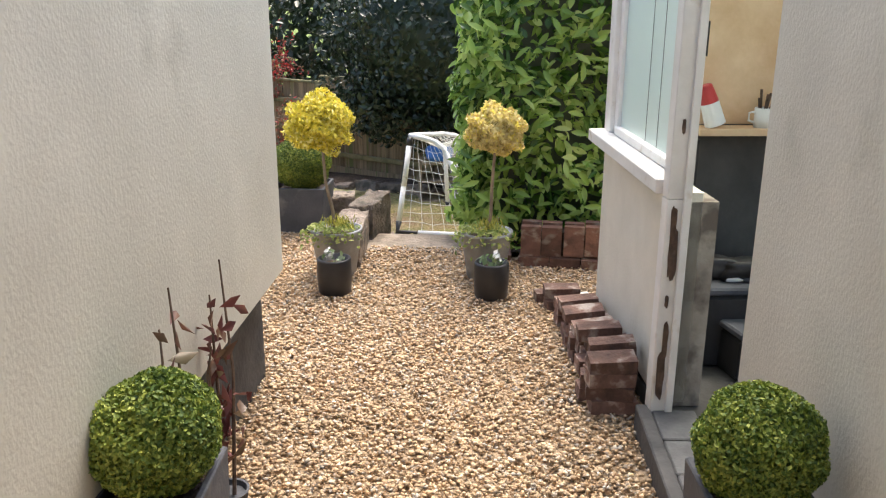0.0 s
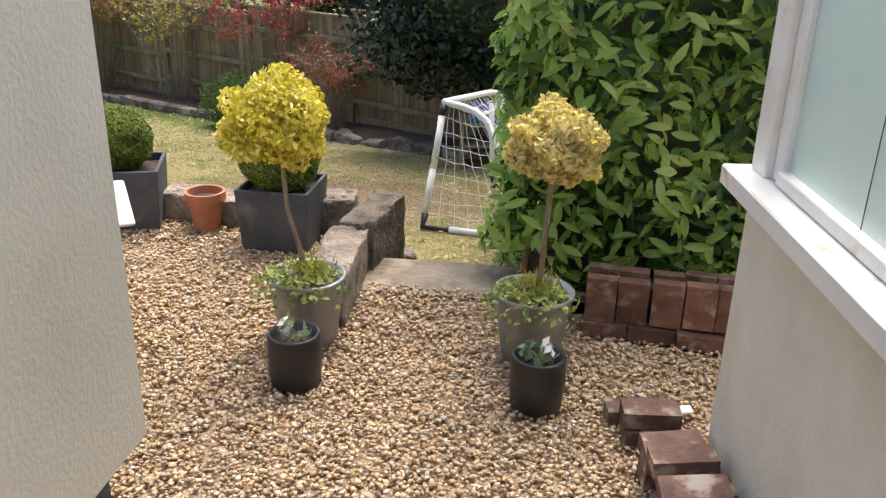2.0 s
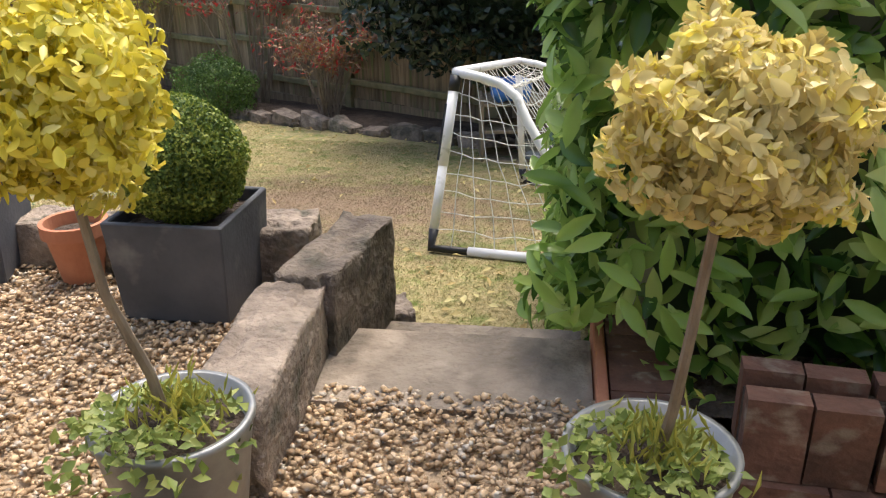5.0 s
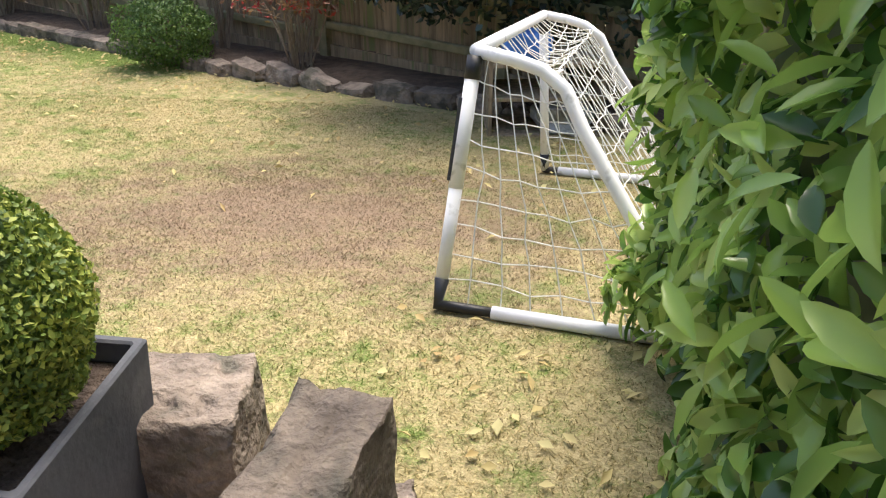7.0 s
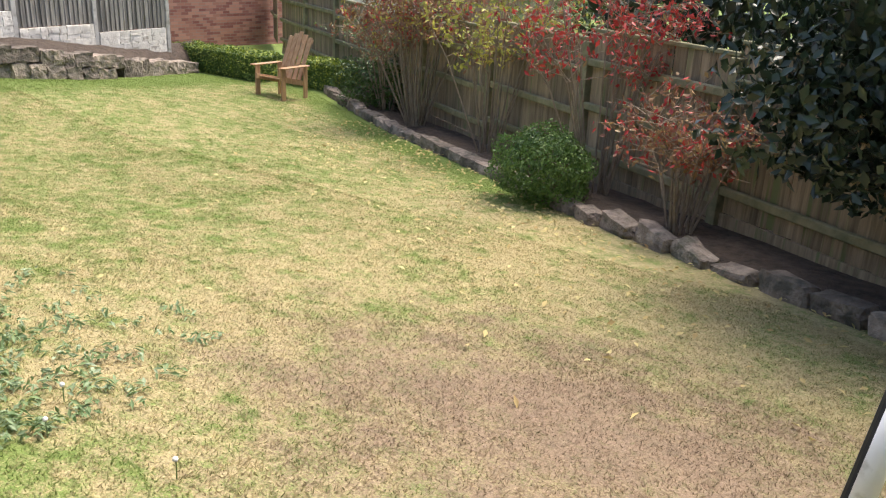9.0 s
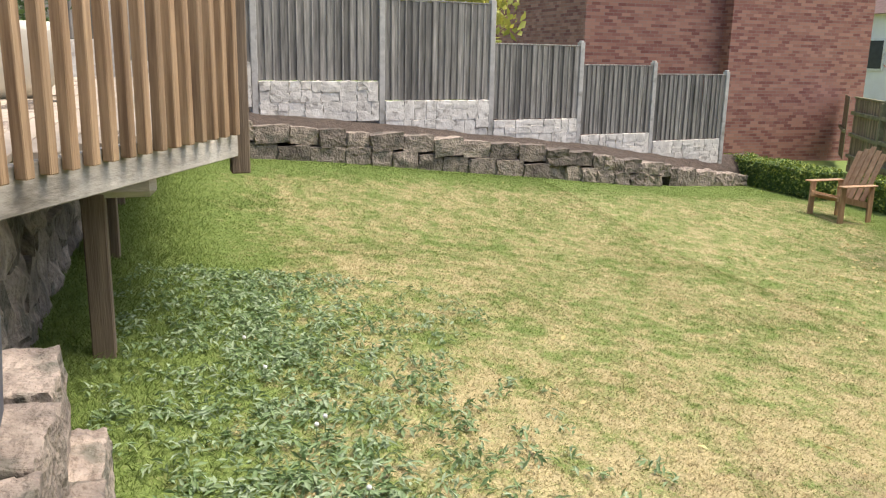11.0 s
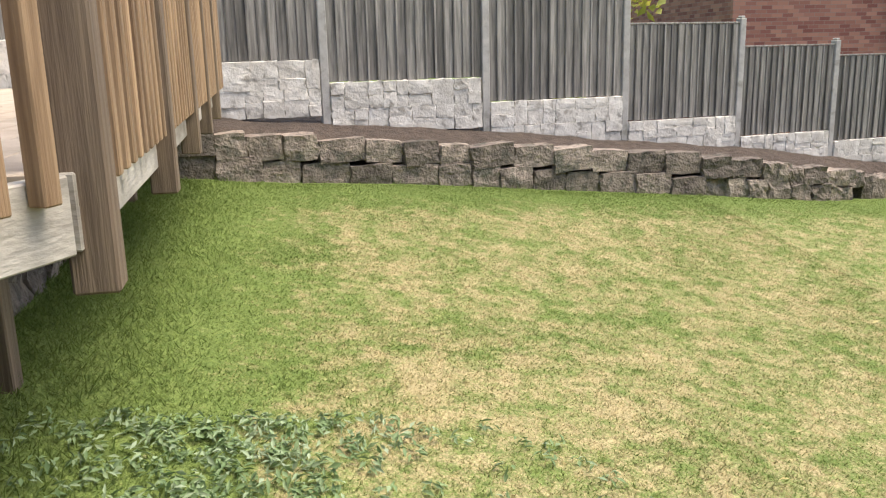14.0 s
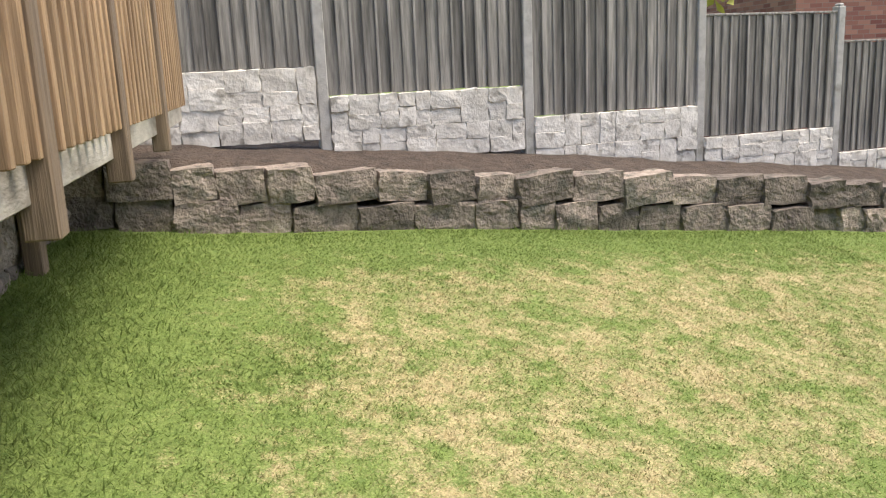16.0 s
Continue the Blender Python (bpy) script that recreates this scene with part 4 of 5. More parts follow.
part("crossbar", tube([T0, T0.lerp(T1, 0.5), T1], R, n=14), PVC, goal, smooth=True)
for t, mid, b in ((T0, M0, B0), (T1, M1, B1)):
    pts = [t, t.lerp(mid, 0.5) + Vector((0, 0, 0.015)), t.lerp(mid, 0.85) + Vector((0, 0, 0.012)), mid.lerp(b, 0.06) + Vector((0.012, 0, 0.012)), mid.lerp(b, 0.2), mid.lerp(b, 0.5), b]
    part("back_stay", tube(pts, R, n=14), PVC, goal, smooth=True)
part("ground_bar", tube([G0.lerp(B0, 0.22), B0], R, n=14), PVC, goal, smooth=True)
part("ground_bar", tube([G1.lerp(B1, 0.1), B1], R, n=14), PVC, goal, smooth=True)
part("back_bar", tube([B0, B1], R, n=14), PVC, goal, smooth=True)
for c, a, b in ((G0, T0, B0), (G1, T1, B1)):
    part("corner_joint", tube([c + (a - c) * 0.11, c, c.lerp(b, 0.12), c.lerp(b, 0.24)], R * 1.12, R * 0.7, 12), BLACK, goal, "black plastic corner", smooth=True)
for c, a, b in ((T0, G0, T1), (T1, G1, T0)):
    part("corner_joint", tube([c + (a - c) * 0.11, c + (a - c) * 0.02], R * 1.15, n=12), BLACK, goal, "black plastic corner", smooth=True)
part("sticker", tube([G0 + (T0 - G0) * 0.5 + Vector((-0.024, 0, 0)), G0 + (T0 - G0) * 0.82 + Vector((-0.024, 0, 0))], R * 0.62, n=10), BLACK, goal, "black strip of tape")


def net(a, b, c, d, nu, nv, sag):
    """A net over the four-sided patch a, b, c, d."""
    grid = [[None] * (nv + 1) for _ in range(nu + 1)]
    for i in range(nu + 1):
        for j in range(nv + 1):
            u, v = i / nu, j / nv
            q = a.lerp(b, u).lerp(d.lerp(c, u), v)
            w = 16 * u * (1 - u) * v * (1 - v)
            grid[i][j] = q + Vector(sag) * w + Vector((RNG.normal(0, 0.007), RNG.normal(0, 0.007), RNG.normal(0, 0.007)))
    bm = bmesh.new()
    for i in range(nu + 1):
        tube(grid[i], 0.0028, n=4, bm=bm)
    for j in range(nv + 1):
        tube([grid[i][j] for i in range(nu + 1)], 0.0028, n=4, bm=bm)
    return bm


part("side_net", net(G0, T0, M0, B0, 9, 8, (0.02, -0.03, -0.02)), NETM, goal)
part("side_net", net(G1, T1, M1, B1, 9, 8, (0.02, 0.03, -0.02)), NETM, goal)
part("top_net", net(T0, T1, M1, M0, 20, 4, (0, 0, -0.10)), NETM, goal)
part("back_net", net(M0, M1, B1, B0, 20, 9, (0.06, 0, -0.05)), NETM, goal)

# crate behind the goal
crate = empty("log_crate", "old wooden crate with a blue bag and plastic sheet", "crate", m=pose(-0.62, 11.9, lawn_z(-0.62, 11.9), 0, 0, 8))
for z in (0.02, 0.32, 0.58):
    part("board", box((0.9, 0.5, 0.03), pose(0.1, 0, z), 0.004), BROWNWOOD, crate)
for x in (-0.33, 0.53):
    part("side", box((0.03, 0.5, 0.62), pose(x, 0, 0.31), 0.004), BROWNWOOD, crate)
part("bag", rock((0.34, 0.3, 0.2), 5, 0.15, 5), BLUE, crate, "blue bag", True).matrix_basis = pose(-0.05, -0.08, 0.70)
part("sheet", rock((0.4, 0.3, 0.22), 6, 0.2, 6), ZINC, crate, "crumpled plastic sheet").matrix_basis = pose(0.25, -0.1, 0.15)

# ---- close-boarded fence along the far side ----
FDIR = Vector((-0.868, 0.496, 0))
F0 = Vector((-2.83, 14.18, 0))
FANG = math.degrees(math.atan2(FDIR.y, FDIR.x))


def board_mesh(w, h, t, mat):
    me = bpy.data.meshes.new("board")
    bm = box((w, t, h), pose(0, 0, h / 2), 0.003)
    bm.to_mesh(me)
    bm.free()
    me.materials.append(mat)
    return me


FB = board_mesh(0.098, 1.50, 0.014, BROWNWOOD)
for bay in range(-3, 7):
    a = F0 + FDIR * (2.25 * bay)
    zb = lawn_z(a.x, a.y) + (0.06 if bay > -2 else 0.02)
    fence = empty("board_fence", "brown close-boarded fence bay with mossy rails", "fence", "fence bays behind the shrubs", pose(a.x, a.y, zb, 0, 0, FANG))
    part("post", box((0.11, 0.11, 1.75), pose(0, 0.03, 0.72), 0.006), RAILWOOD, fence)
    for z in (0.32, 0.80, 1.28):
        part("rail", box((2.13, 0.06, 0.08), pose(1.125, 0.055, z), 0.01), RAILWOOD, fence)
    part("gravel_board", box((2.13, 0.03, 0.15), pose(1.125, 0.02, 0.03), 0.004), BROWNWOOD, fence)
    part("cap_rail", box((2.25, 0.07, 0.04), pose(1.125, 0.0, 1.62), 0.006), RAILWOOD, fence)
    for i in range(23):
        hang("board", FB, None, fence, m=pose(0.06 + 0.0975 * i, -0.01 + 0.006 * (i % 2), 0.1 + RNG.normal(0, 0.006), 0, RNG.normal(0, 0.4), 4))

# soil bed and stone kerb in front of it
def bed_line(s):
    pts = [(1.2, 11.3), (-1.36, 12.54), (-3.96, 13.74), (-5.88, 14.96), (-8.2, 16.35), (-10.3, 17.6), (-11.6, 18.4)]
    n = len(pts) - 1
    i = min(int(s * n), n - 1)
    f = s * n - i
    return Vector(pts[i]).lerp(Vector(pts[i + 1]), f)


def bed():
    v, f = [], []
    m = 60
    for i in range(m + 1):
        q = bed_line(i / m)
        for j, off in enumerate((0.0, 0.35, 0.8, 1.9)):
            x, y = q.x + 0.496 * off, q.y + 0.868 * off
            v.append((x, y, lawn_z(x, y) + (0.05, 0.12, 0.13, 0.10)[j] + RNG.normal(0, 0.012)))
    for i in range(m):
        for j in range(3):
            f.append((4 * i + j, 4 * i + j + 1, 4 * i + j + 5, 4 * i + j + 4))
    return soup("soil_bed", np.array(v), np.array(f), SOIL)


tagged(bed(), "dark soil border in front of the fence", "flower bed", kind="structure")
kerb = empty("stone_edging", "row of rough sandstone blocks edging the border", "edging", kind="structure")
KST = []
for k in range(5):
    bm = rock((0.42, 0.20, 0.22), 120 + k, 0.10, 4)
    me = bpy.data.meshes.new("stone")
    bm.to_mesh(me)
    bm.free()
    me.materials.append(STONE)
    KST.append(me)
for k in range(38):
    q = bed_line((k + 0.5) / 38)
    hang("stone", KST[k % 5], None, kerb, m=pose(q.x, q.y, lawn_z(q.x, q.y) + 0.02 + RNG.normal(0, 0.015), RNG.normal(0, 5), RNG.normal(0, 4), FANG + RNG.normal(0, 7)))

# ---- shrubs along the fence ----
def shrub(name, label, x, y, radii, leaf, n, size, zlift=0.0, seed=0, lumps=0.15, inner=0.6):
    z = lawn_z(x, y) + 0.05
    ob = empty(name, label, "shrub", m=pose(x, y, z))
    for k in range(6):
        a = k * 1.05 + seed
        part("stem", tube([(0.04 * math.cos(a), 0.04 * math.sin(a), -0.06), (0.5 * radii[0] * math.cos(a), 0.5 * radii[1] * math.sin(a), radii[2] * 1.1 + zlift)], 0.014, 0.005, 5), TWIG, ob)
    p, d = ball_points(n, (0, 0, radii[2] * 0.88 + zlift), radii, inner, lumps, seed)
    leaves("crown", p, d, size, size * 0.5, leaf, ob, 0.1, 0.7)
    return ob


shrub("round_shrub", "rounded light green shrub at the border edge", -4.55, 14.0, (0.53, 0.48, 0.40), SHRUBBY, 9500, 0.042, seed=2)
shrub("dark_shrub", "low dark green shrub beside the garden chair", -10.0, 17.9, (0.75, 0.6, 0.5), DARKBOX, 3000, 0.07, seed=4)


def wispy(name, label, x, y, high, wide, leafs, stems, seed, bare=0.35):
    """An upright open shrub: thin forked stems with sparse leaves."""
    rs = np.random.default_rng(seed)
    z = lawn_z(x, y) + 0.05
    ob = empty(name, label, "shrub", m=pose(x, y, z))
    pts = []
    for k in range(stems):
        bm = bmesh.new()
        a, lean = rs.uniform(0, 6.28), rs.uniform(0.15, 1.0)
        tip = Vector((wide * lean * math.cos(a), wide * lean * math.sin(a), high * rs.uniform(0.6, 1.0)))
        mid = tip * 0.5 + Vector((rs.normal(0, 0.06), rs.normal(0, 0.06), 0.12 * high))
        tube([(0.08 * math.cos(a), 0.08 * math.sin(a), -0.06), mid, tip], 0.013, 0.004, 5, bm)
        for j in range(9):
            f = rs.uniform(0.3, 1.0)
            s = mid.lerp(tip, (f - 0.3) / 0.7)
            e = s + Vector((rs.normal(0, 0.26), rs.normal(0, 0.26), rs.uniform(-0.05, 0.3)))
            tube([s, s.lerp(e, 0.5) + Vector((0, 0, 0.03)), e], 0.005, 0.002, 4, bm)
            for m in range(16):
                q = s.lerp(e, rs.uniform(0.2, 1.05))
                pts.append((q.x + rs.normal(0, 0.035), q.y + rs.normal(0, 0.035), q.z + rs.normal(0, 0.035)))
        part("stem", bm, BARK, ob)
    p = np.array(pts)
    who = rs.uniform(size=len(p))
    lo = 0.0
    for mat, share, size in leafs:
        m = (who >= lo) & (who < lo + share)
        lo += share
        if m.sum():
            leaves("foliage", p[m], RNG.normal(size=(m.sum(), 3)), size, size * 0.45, mat, ob, 0.5, 0.6)
    return ob


wispy("photinia_shrub", "open shrub with bright red young leaves by the fence", -4.15, 14.4, 2.5, 1.1, [(REDLEAF, 0.42, 0.075), (RUST, 0.2, 0.065)], 18, 11)
wispy("twiggy_shrub", "sparse rust-leaved shrub in front of the fence", -3.0, 13.65, 1.3, 0.9, [(RUST, 0.5, 0.07), (REDLEAF, 0.12, 0.07)], 18, 12)
wispy("forsythia_shrub", "bare branched shrub with a few yellow leaves", -6.3, 15.7, 2.5, 1.0, [(LIME, 0.30, 0.09), (RUST, 0.15, 0.08)], 14, 13)
wispy("hawthorn_shrub", "tall twiggy shrub with rusty pink young leaves", -8.3, 16.8, 2.8, 1.45, [(RUST, 0.6, 0.085), (LIME, 0.15, 0.07), (REDLEAF, 0.15, 0.07)], 34, 14)
wispy("spirea_shrub", "twiggy greenish shrub against the fence", -9.6, 17.7, 2.0, 1.0, [(RUST, 0.4, 0.07), (WEED, 0.3, 0.06)], 16, 15)
wispy("wild_shrub", "loose light green shrub growing over the fence", -6.9, 17.6, 2.6, 1.2, [(LIME, 0.4, 0.09), (WEED, 0.4, 0.09)], 14, 16)

holly = empty("holly_tree", "dense dark green holly tree overhanging the fence", "tree", m=pose(-0.75, 13.1, lawn_z(-0.75, 13.1) + 0.05))
part("trunk", tube([(0, 0, -0.1), (0.05, 0, 1.0), (0, 0.1, 3.2)], 0.10, 0.04, 10), BARK, holly)
for k in range(9):
    a = k * 0.7
    part("branch", tube([(0, 0, 0.9 + 0.22 * k), (0.8 * math.cos(a), 0.7 * math.sin(a), 1.2 + 0.25 * k)], 0.03, 0.01, 6), BARK, holly)
p1, d1 = ball_points(13000, (0.15, -0.1, 2.35), (1.75, 1.2, 1.75), 0.55, 0.22, 3)
p2, d2 = ball_points(3000, (1.3, -0.3, 1.3), (1.2, 0.9, 1.1), 0.55, 0.2, 5)
p3, d3 = ball_points(1500, (-0.9, -0.45, 1.35), (0.8, 0.6, 0.6), 0.4, 0.25, 8)
# Solid leaf-dark cores stand in for the crown's shaded depth.
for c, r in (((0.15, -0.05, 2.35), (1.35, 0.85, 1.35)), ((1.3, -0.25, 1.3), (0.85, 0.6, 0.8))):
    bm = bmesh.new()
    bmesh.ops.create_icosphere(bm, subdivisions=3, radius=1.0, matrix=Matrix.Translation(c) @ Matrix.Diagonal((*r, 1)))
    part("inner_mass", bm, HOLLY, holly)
leaves("crown", np.concatenate([p1, p2, p3]), np.concatenate([d1, d2, d3]), 0.105, 0.058, HOLLY, holly, 0.2, 0.7)
for x, y, s in ((3.2, 11.8, 5), (5.5, 10.8, 6)):
    shrub("evergreen_shrub", "dark evergreen screening the far corner", x, y, (1.6, 1.2, 1.7), HOLLY, 3500, 0.10, seed=s)

# ---- concrete-post fence on the neighbour's side ----
def fence_x(y):
    return -13.4 - 0.188 * (y - 8.44)


PY = [3.05, 4.85, 6.64, 8.42, 10.33, 12.23, 14.0, 15.64, 17.45]
WTOP = [1.30, 1.08, 0.82, 0.57, 0.28, -0.05, -0.34, -0.50]      # top of the cast stone boards
WHIGH = [0.62, 0.62, 0.60, 0.58, 0.59, 0.46, 0.46, 0.46]
PTOP = [2.75, 2.55, 2.30, 2.05, 1.76, 1.16, 0.85, 0.70]          # top of the timber panel
FA = math.degrees(math.atan2(1.0, -0.188))
BOARD = {}
for i, y in enumerate(PY):
    top = (PTOP[max(i - 1, 0)] if i else PTOP[0]) + 0.07
    low_z = min(WTOP[min(i, 7)], WTOP[max(i - 1, 0)]) - 0.75
    pst = empty("concrete_post", "pale slotted concrete fence post", "fence post", "concrete posts of the panel fence", pose(fence_x(y), y, low_z, 0, 0, FA))
    bm = bmesh.new()
    h = top - low_z
    add_box(bm, (0.095, 0.105, h), pose(0, 0, h / 2), 0.008)
    add_box(bm, (0.07, 0.08, 0.03), pose(0, 0, h + 0.014), 0.012)
    part("post", bm, CONC, pst)
for i in range(8):
    y0, y1 = PY[i], PY[i + 1]
    a, b = Vector((fence_x(y0), y0)), Vector((fence_x(y1), y1))
    wide = (b - a).length - 0.10
    c = a + (b - a).normalized() * 0.05
    pan = empty("fence_panel", "grey vertical board panel over pale cast stone boards", "fence panel", "panels of the boundary fence", pose(c.x, c.y, 0, 0, 0, FA))
    wt, wh, pt = WTOP[i], WHIGH[i], PTOP[i]
    part("stone_board", box((wide, 0.045, wh), pose(wide / 2, 0, wt - wh / 2), 0.004), ROCKFACE, pan, "pale rock-faced concrete board")
    z = wt
    rows = 2 if wh > 0.3 else 1
    for r in range(rows):
        rh = wh / rows
        x = 0.01
        while x < wide - 0.06:
            w = min(RNG.uniform(0.12, 0.30), wide - 0.01 - x)
            cut = RNG.uniform(0.38, 0.62)
            parts_ = [(0, rh)] if RNG.uniform() < 0.15 else [(0, rh * cut), (rh * cut, rh)]
            for q0, q1 in parts_:
                bm = rock((w * 1.03, 0.07, (q1 - q0) * 1.02), int(RNG.integers(1000)), 0.085, 3, 0.12)
                part("stone", bm, ROCKFACE, pan).matrix_basis = pose(x + w / 2, -0.020 - RNG.uniform(0, 0.022), z - (q0 + q1) / 2)
            x += w + 0.008
        z -= rh
    h = pt - wt - 0.012
    nb = 16
    bw = wide / nb
    me = board_mesh(bw * 1.06, h, 0.014, GREYWOOD)
    for k in range(nb):
        hang("board", me, None, pan, m=pose(bw * (k + 0.5), -0.012 - 0.009 * (k % 2), wt + 0.01 + RNG.normal(0, 0.003), 0, RNG.normal(0, 0.25), 5))
    bmt = board_mesh(0.022, h, 0.02, GREYWOOD)
    for k in range(nb - 1):
        hang("batten", bmt, None, pan, m=pose(bw * (k + 1), -0.030, wt + 0.01))
    part("cap", box((wide, 0.05, 0.022), pose(wide / 2, -0.012, pt + 0.012), 0.004), GREYWOOD, pan)

# ---- dry stone retaining wall and soil bank ----
def wall_x(y):
    return -12.30 - 0.18 * (y - 8.4) - (0.25 * max(0.0, y - 14.5))


def wall_top(y):
    return float(np.interp(y, [5, 6.6, 8.5, 10.35, 13, 14.5, 16, 18], [0.40, 0.27, 0.03, -0.12, -0.44, -0.66, -0.95, -1.22]))


def bank():
    v, f = [], []
    ys = np.linspace(3.0, 18.3, 60)
    for y in ys:
        for j, s in enumerate((-0.05, 0.0, 0.3, 0.65, 1.0, 1.25)):
            if j == 0:
                v.append((wall_x(y) - 0.06, y, lawn_z(wall_x(y), y) - 0.1))
                continue
            x = wall_x(y) - 0.12 + s * (fence_x(y) - wall_x(y))
            z0, z1 = wall_top(y) - 0.06, max(wall_top(y), float(np.interp(y, [6, 8.4, 10.3, 12.2, 14, 15.6, 17.4], [0.38, 0.15, -0.03, -0.26, -0.46, -0.66, -0.90])))
            v.append((x, y, z0 + (z1 - z0) * s ** 0.7 + RNG.normal(0, 0.014)))
    for i in range(len(ys) - 1):
        for j in range(5):
            f.append((6 * i + j, 6 * i + j + 1, 6 * i + j + 7, 6 * i + j + 6))
    return soup("soil_bank", np.array(v), np.array(f), SOIL)


tagged(bank(), "dark bare soil bank below the panel fence", "soil", kind="structure")
ret = empty("wall_dry_stone", "low dry stone retaining wall of hewn sandstone blocks", "wall", kind="structure")
for c in range(4):
    y = 5.6 + 0.1 * c
    while y < 17.7:
        L = RNG.uniform(0.27, 0.50) * (0.72 if c > 1 or y > 13.6 else 1.0)
        t, g = wall_top(y), lawn_z(wall_x(y), y)
        n = max(1, round((t - g) / 0.23))
        hgt = (t - g + 0.05) / n
        if c < n:
            zc = t - hgt * (c + 0.5) + RNG.normal(0, 0.012)
            bm = rock((L * 1.04, 0.26, hgt * RNG.uniform(0.94, 1.06)), int(RNG.integers(2000)), 0.065 if y < 12.5 else 0.11, 5, 0.13)
            part("stone", bm, STONE, ret).matrix_basis = pose(wall_x(y + L / 2) + RNG.normal(0, 0.015), y + L / 2, zc, RNG.normal(0, 1.5), RNG.normal(0, 1.6), FA + 2 + RNG.normal(0, 2.5))
        y += L + 0.008

# ---- deck ----
deck = empty("timber_deck", "raised timber deck with square balusters and dark posts", "deck", kind="structure")
D1 = Vector((-5.67, 7.60, 0))


def deck_front(a, b, step_, posts, first=0.06):
    way = (b - a).normalized()
    ang = math.degrees(math.atan2(way.y, way.x))
    L = (b - a).length
    m = Matrix.Translation(a) @ pose(0, 0, 0, 0, 0, ang)
    side = 1 if way.x > 0 else -1
    part("fascia", box((L, 0.045, 0.16), pose(L / 2, 0, 0.55), 0.004), FASCIA, deck, "weathered pale fascia board").matrix_basis = m
    part("top_rail", box((L, 0.09, 0.04), pose(L / 2, 0, 1.56), 0.006), DECKWOOD, deck).matrix_basis = m
    part("under_rail", box((L, 0.04, 0.07), pose(L / 2, 0, 1.48), 0.004), DECKWOOD, deck).matrix_basis = m
    me = bpy.data.meshes.new("baluster")
    bm = box((0.044, 0.044, 0.99), pose(0, 0, 0.495), 0.004)
    bm.to_mesh(me)
    bm.free()
    me.materials.append(DECKWOOD)
    x = first
    while x < L - 0.03:
        hang("baluster", me, None, deck, m=m @ pose(x, side * 0.046, 0.585, 0, RNG.normal(0, 0.4), 0))
        x += step_
    for s in posts:
        part("post", box((0.095, 0.095, 1.35), pose(s, side * 0.036, 1.05), 0.006), POSTWOOD, deck, "dark square post").matrix_basis = m
    return m


A_END = D1 + Vector((0.88, -0.475, 0)).normalized() * 2.1
deck_front(D1, A_END, 0.118, (), 0.09)
B_END = Vector((-12.6, 7.33, 0))
deck_front(D1 + Vector((-0.02, 0, 0)), B_END, 0.125, (0.06, 1.40, 2.72, 3.95, 5.4), 0.16)
for x, y in ((-5.32, 6.96), (-7.26, 6.88), (-9.18, 6.82), (-10.9, 6.72)):
    zb = lawn_z(x, y) - 0.05
    part("support", box((0.11, 0.10, 0.55 - zb), pose(x, y, (zb + 0.55) / 2), 0.006), POSTWOOD, deck)
    part("bracket", box((0.13, 0.34, 0.16), pose(x, y + 0.1, 0.42), 0.03), FASCIA, deck)
nb = 26
for k in range(nb):
    y1 = 7.54 - 0.152 * k
    y0 = y1 - 0.145
    x1 = min(-3.9, D1.x + (D1.y - y1) * 1.85 - 0.12)
    x0 = max(-12.5, -5.69 - max(0.0, 7.57 - y1) / 0.039)
    part("deck_board", span(x0, x1, y0, y1, 0.60, 0.632, 0.003), PALEDECK, deck)
rub = empty("wall_rubble", "rough rubble stone wall under the deck", "wall", kind="structure")
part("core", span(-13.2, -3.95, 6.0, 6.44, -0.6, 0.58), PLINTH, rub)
for c in range(4):
    x = -13.0
    while x < -4.0:
        L = RNG.uniform(0.25, 0.5)
        bm = rock((L * 1.2, 0.34, 0.31), int(RNG.integers(2000)), 0.14, 3)
        part("stone", bm, STONE, rub).matrix_basis = pose(x + L / 2, 6.47, -0.32 + 0.26 * c, RNG.normal(0, 4), RNG.normal(0, 4), RNG.normal(0, 5))
        x += L

tub = empty("round_planter", "large cream round planter on the deck", "planter", m=pose(-8.0, 6.2, 0.632))
part("planter", lathe([(0.22, 0), (0.36, 0.12), (0.42, 0.45), (0.43, 0.52), (0.38, 0.52), (0.36, 0.45)], 32), CREAM, tub, smooth=True)
p, d = ball_points(700, (0, 0, 0.72), (0.42, 0.42, 0.32), 0.4, 0.2, 3)
leaves("foliage", p, d, 0.07, 0.035, DARKBOX, tub, 0.1, 0.7)
cover = empty("covered_barbecue", "bulky object under a dark navy cover on the deck", "barbecue", m=pose(-8.1, 4.9, 0.632))
part("cover", rock((1.7, 0.9, 1.35), 33, 0.05, 6), NAVY, cover, smooth=True).matrix_basis = pose(0, 0, 0.66)
tagged(part("wall_deck_back", span(-13.0, -6.5, 3.2, 3.5, -0.5, 3.2), RENDER), "greige rendered house wall behind the deck", "wall", kind="structure")

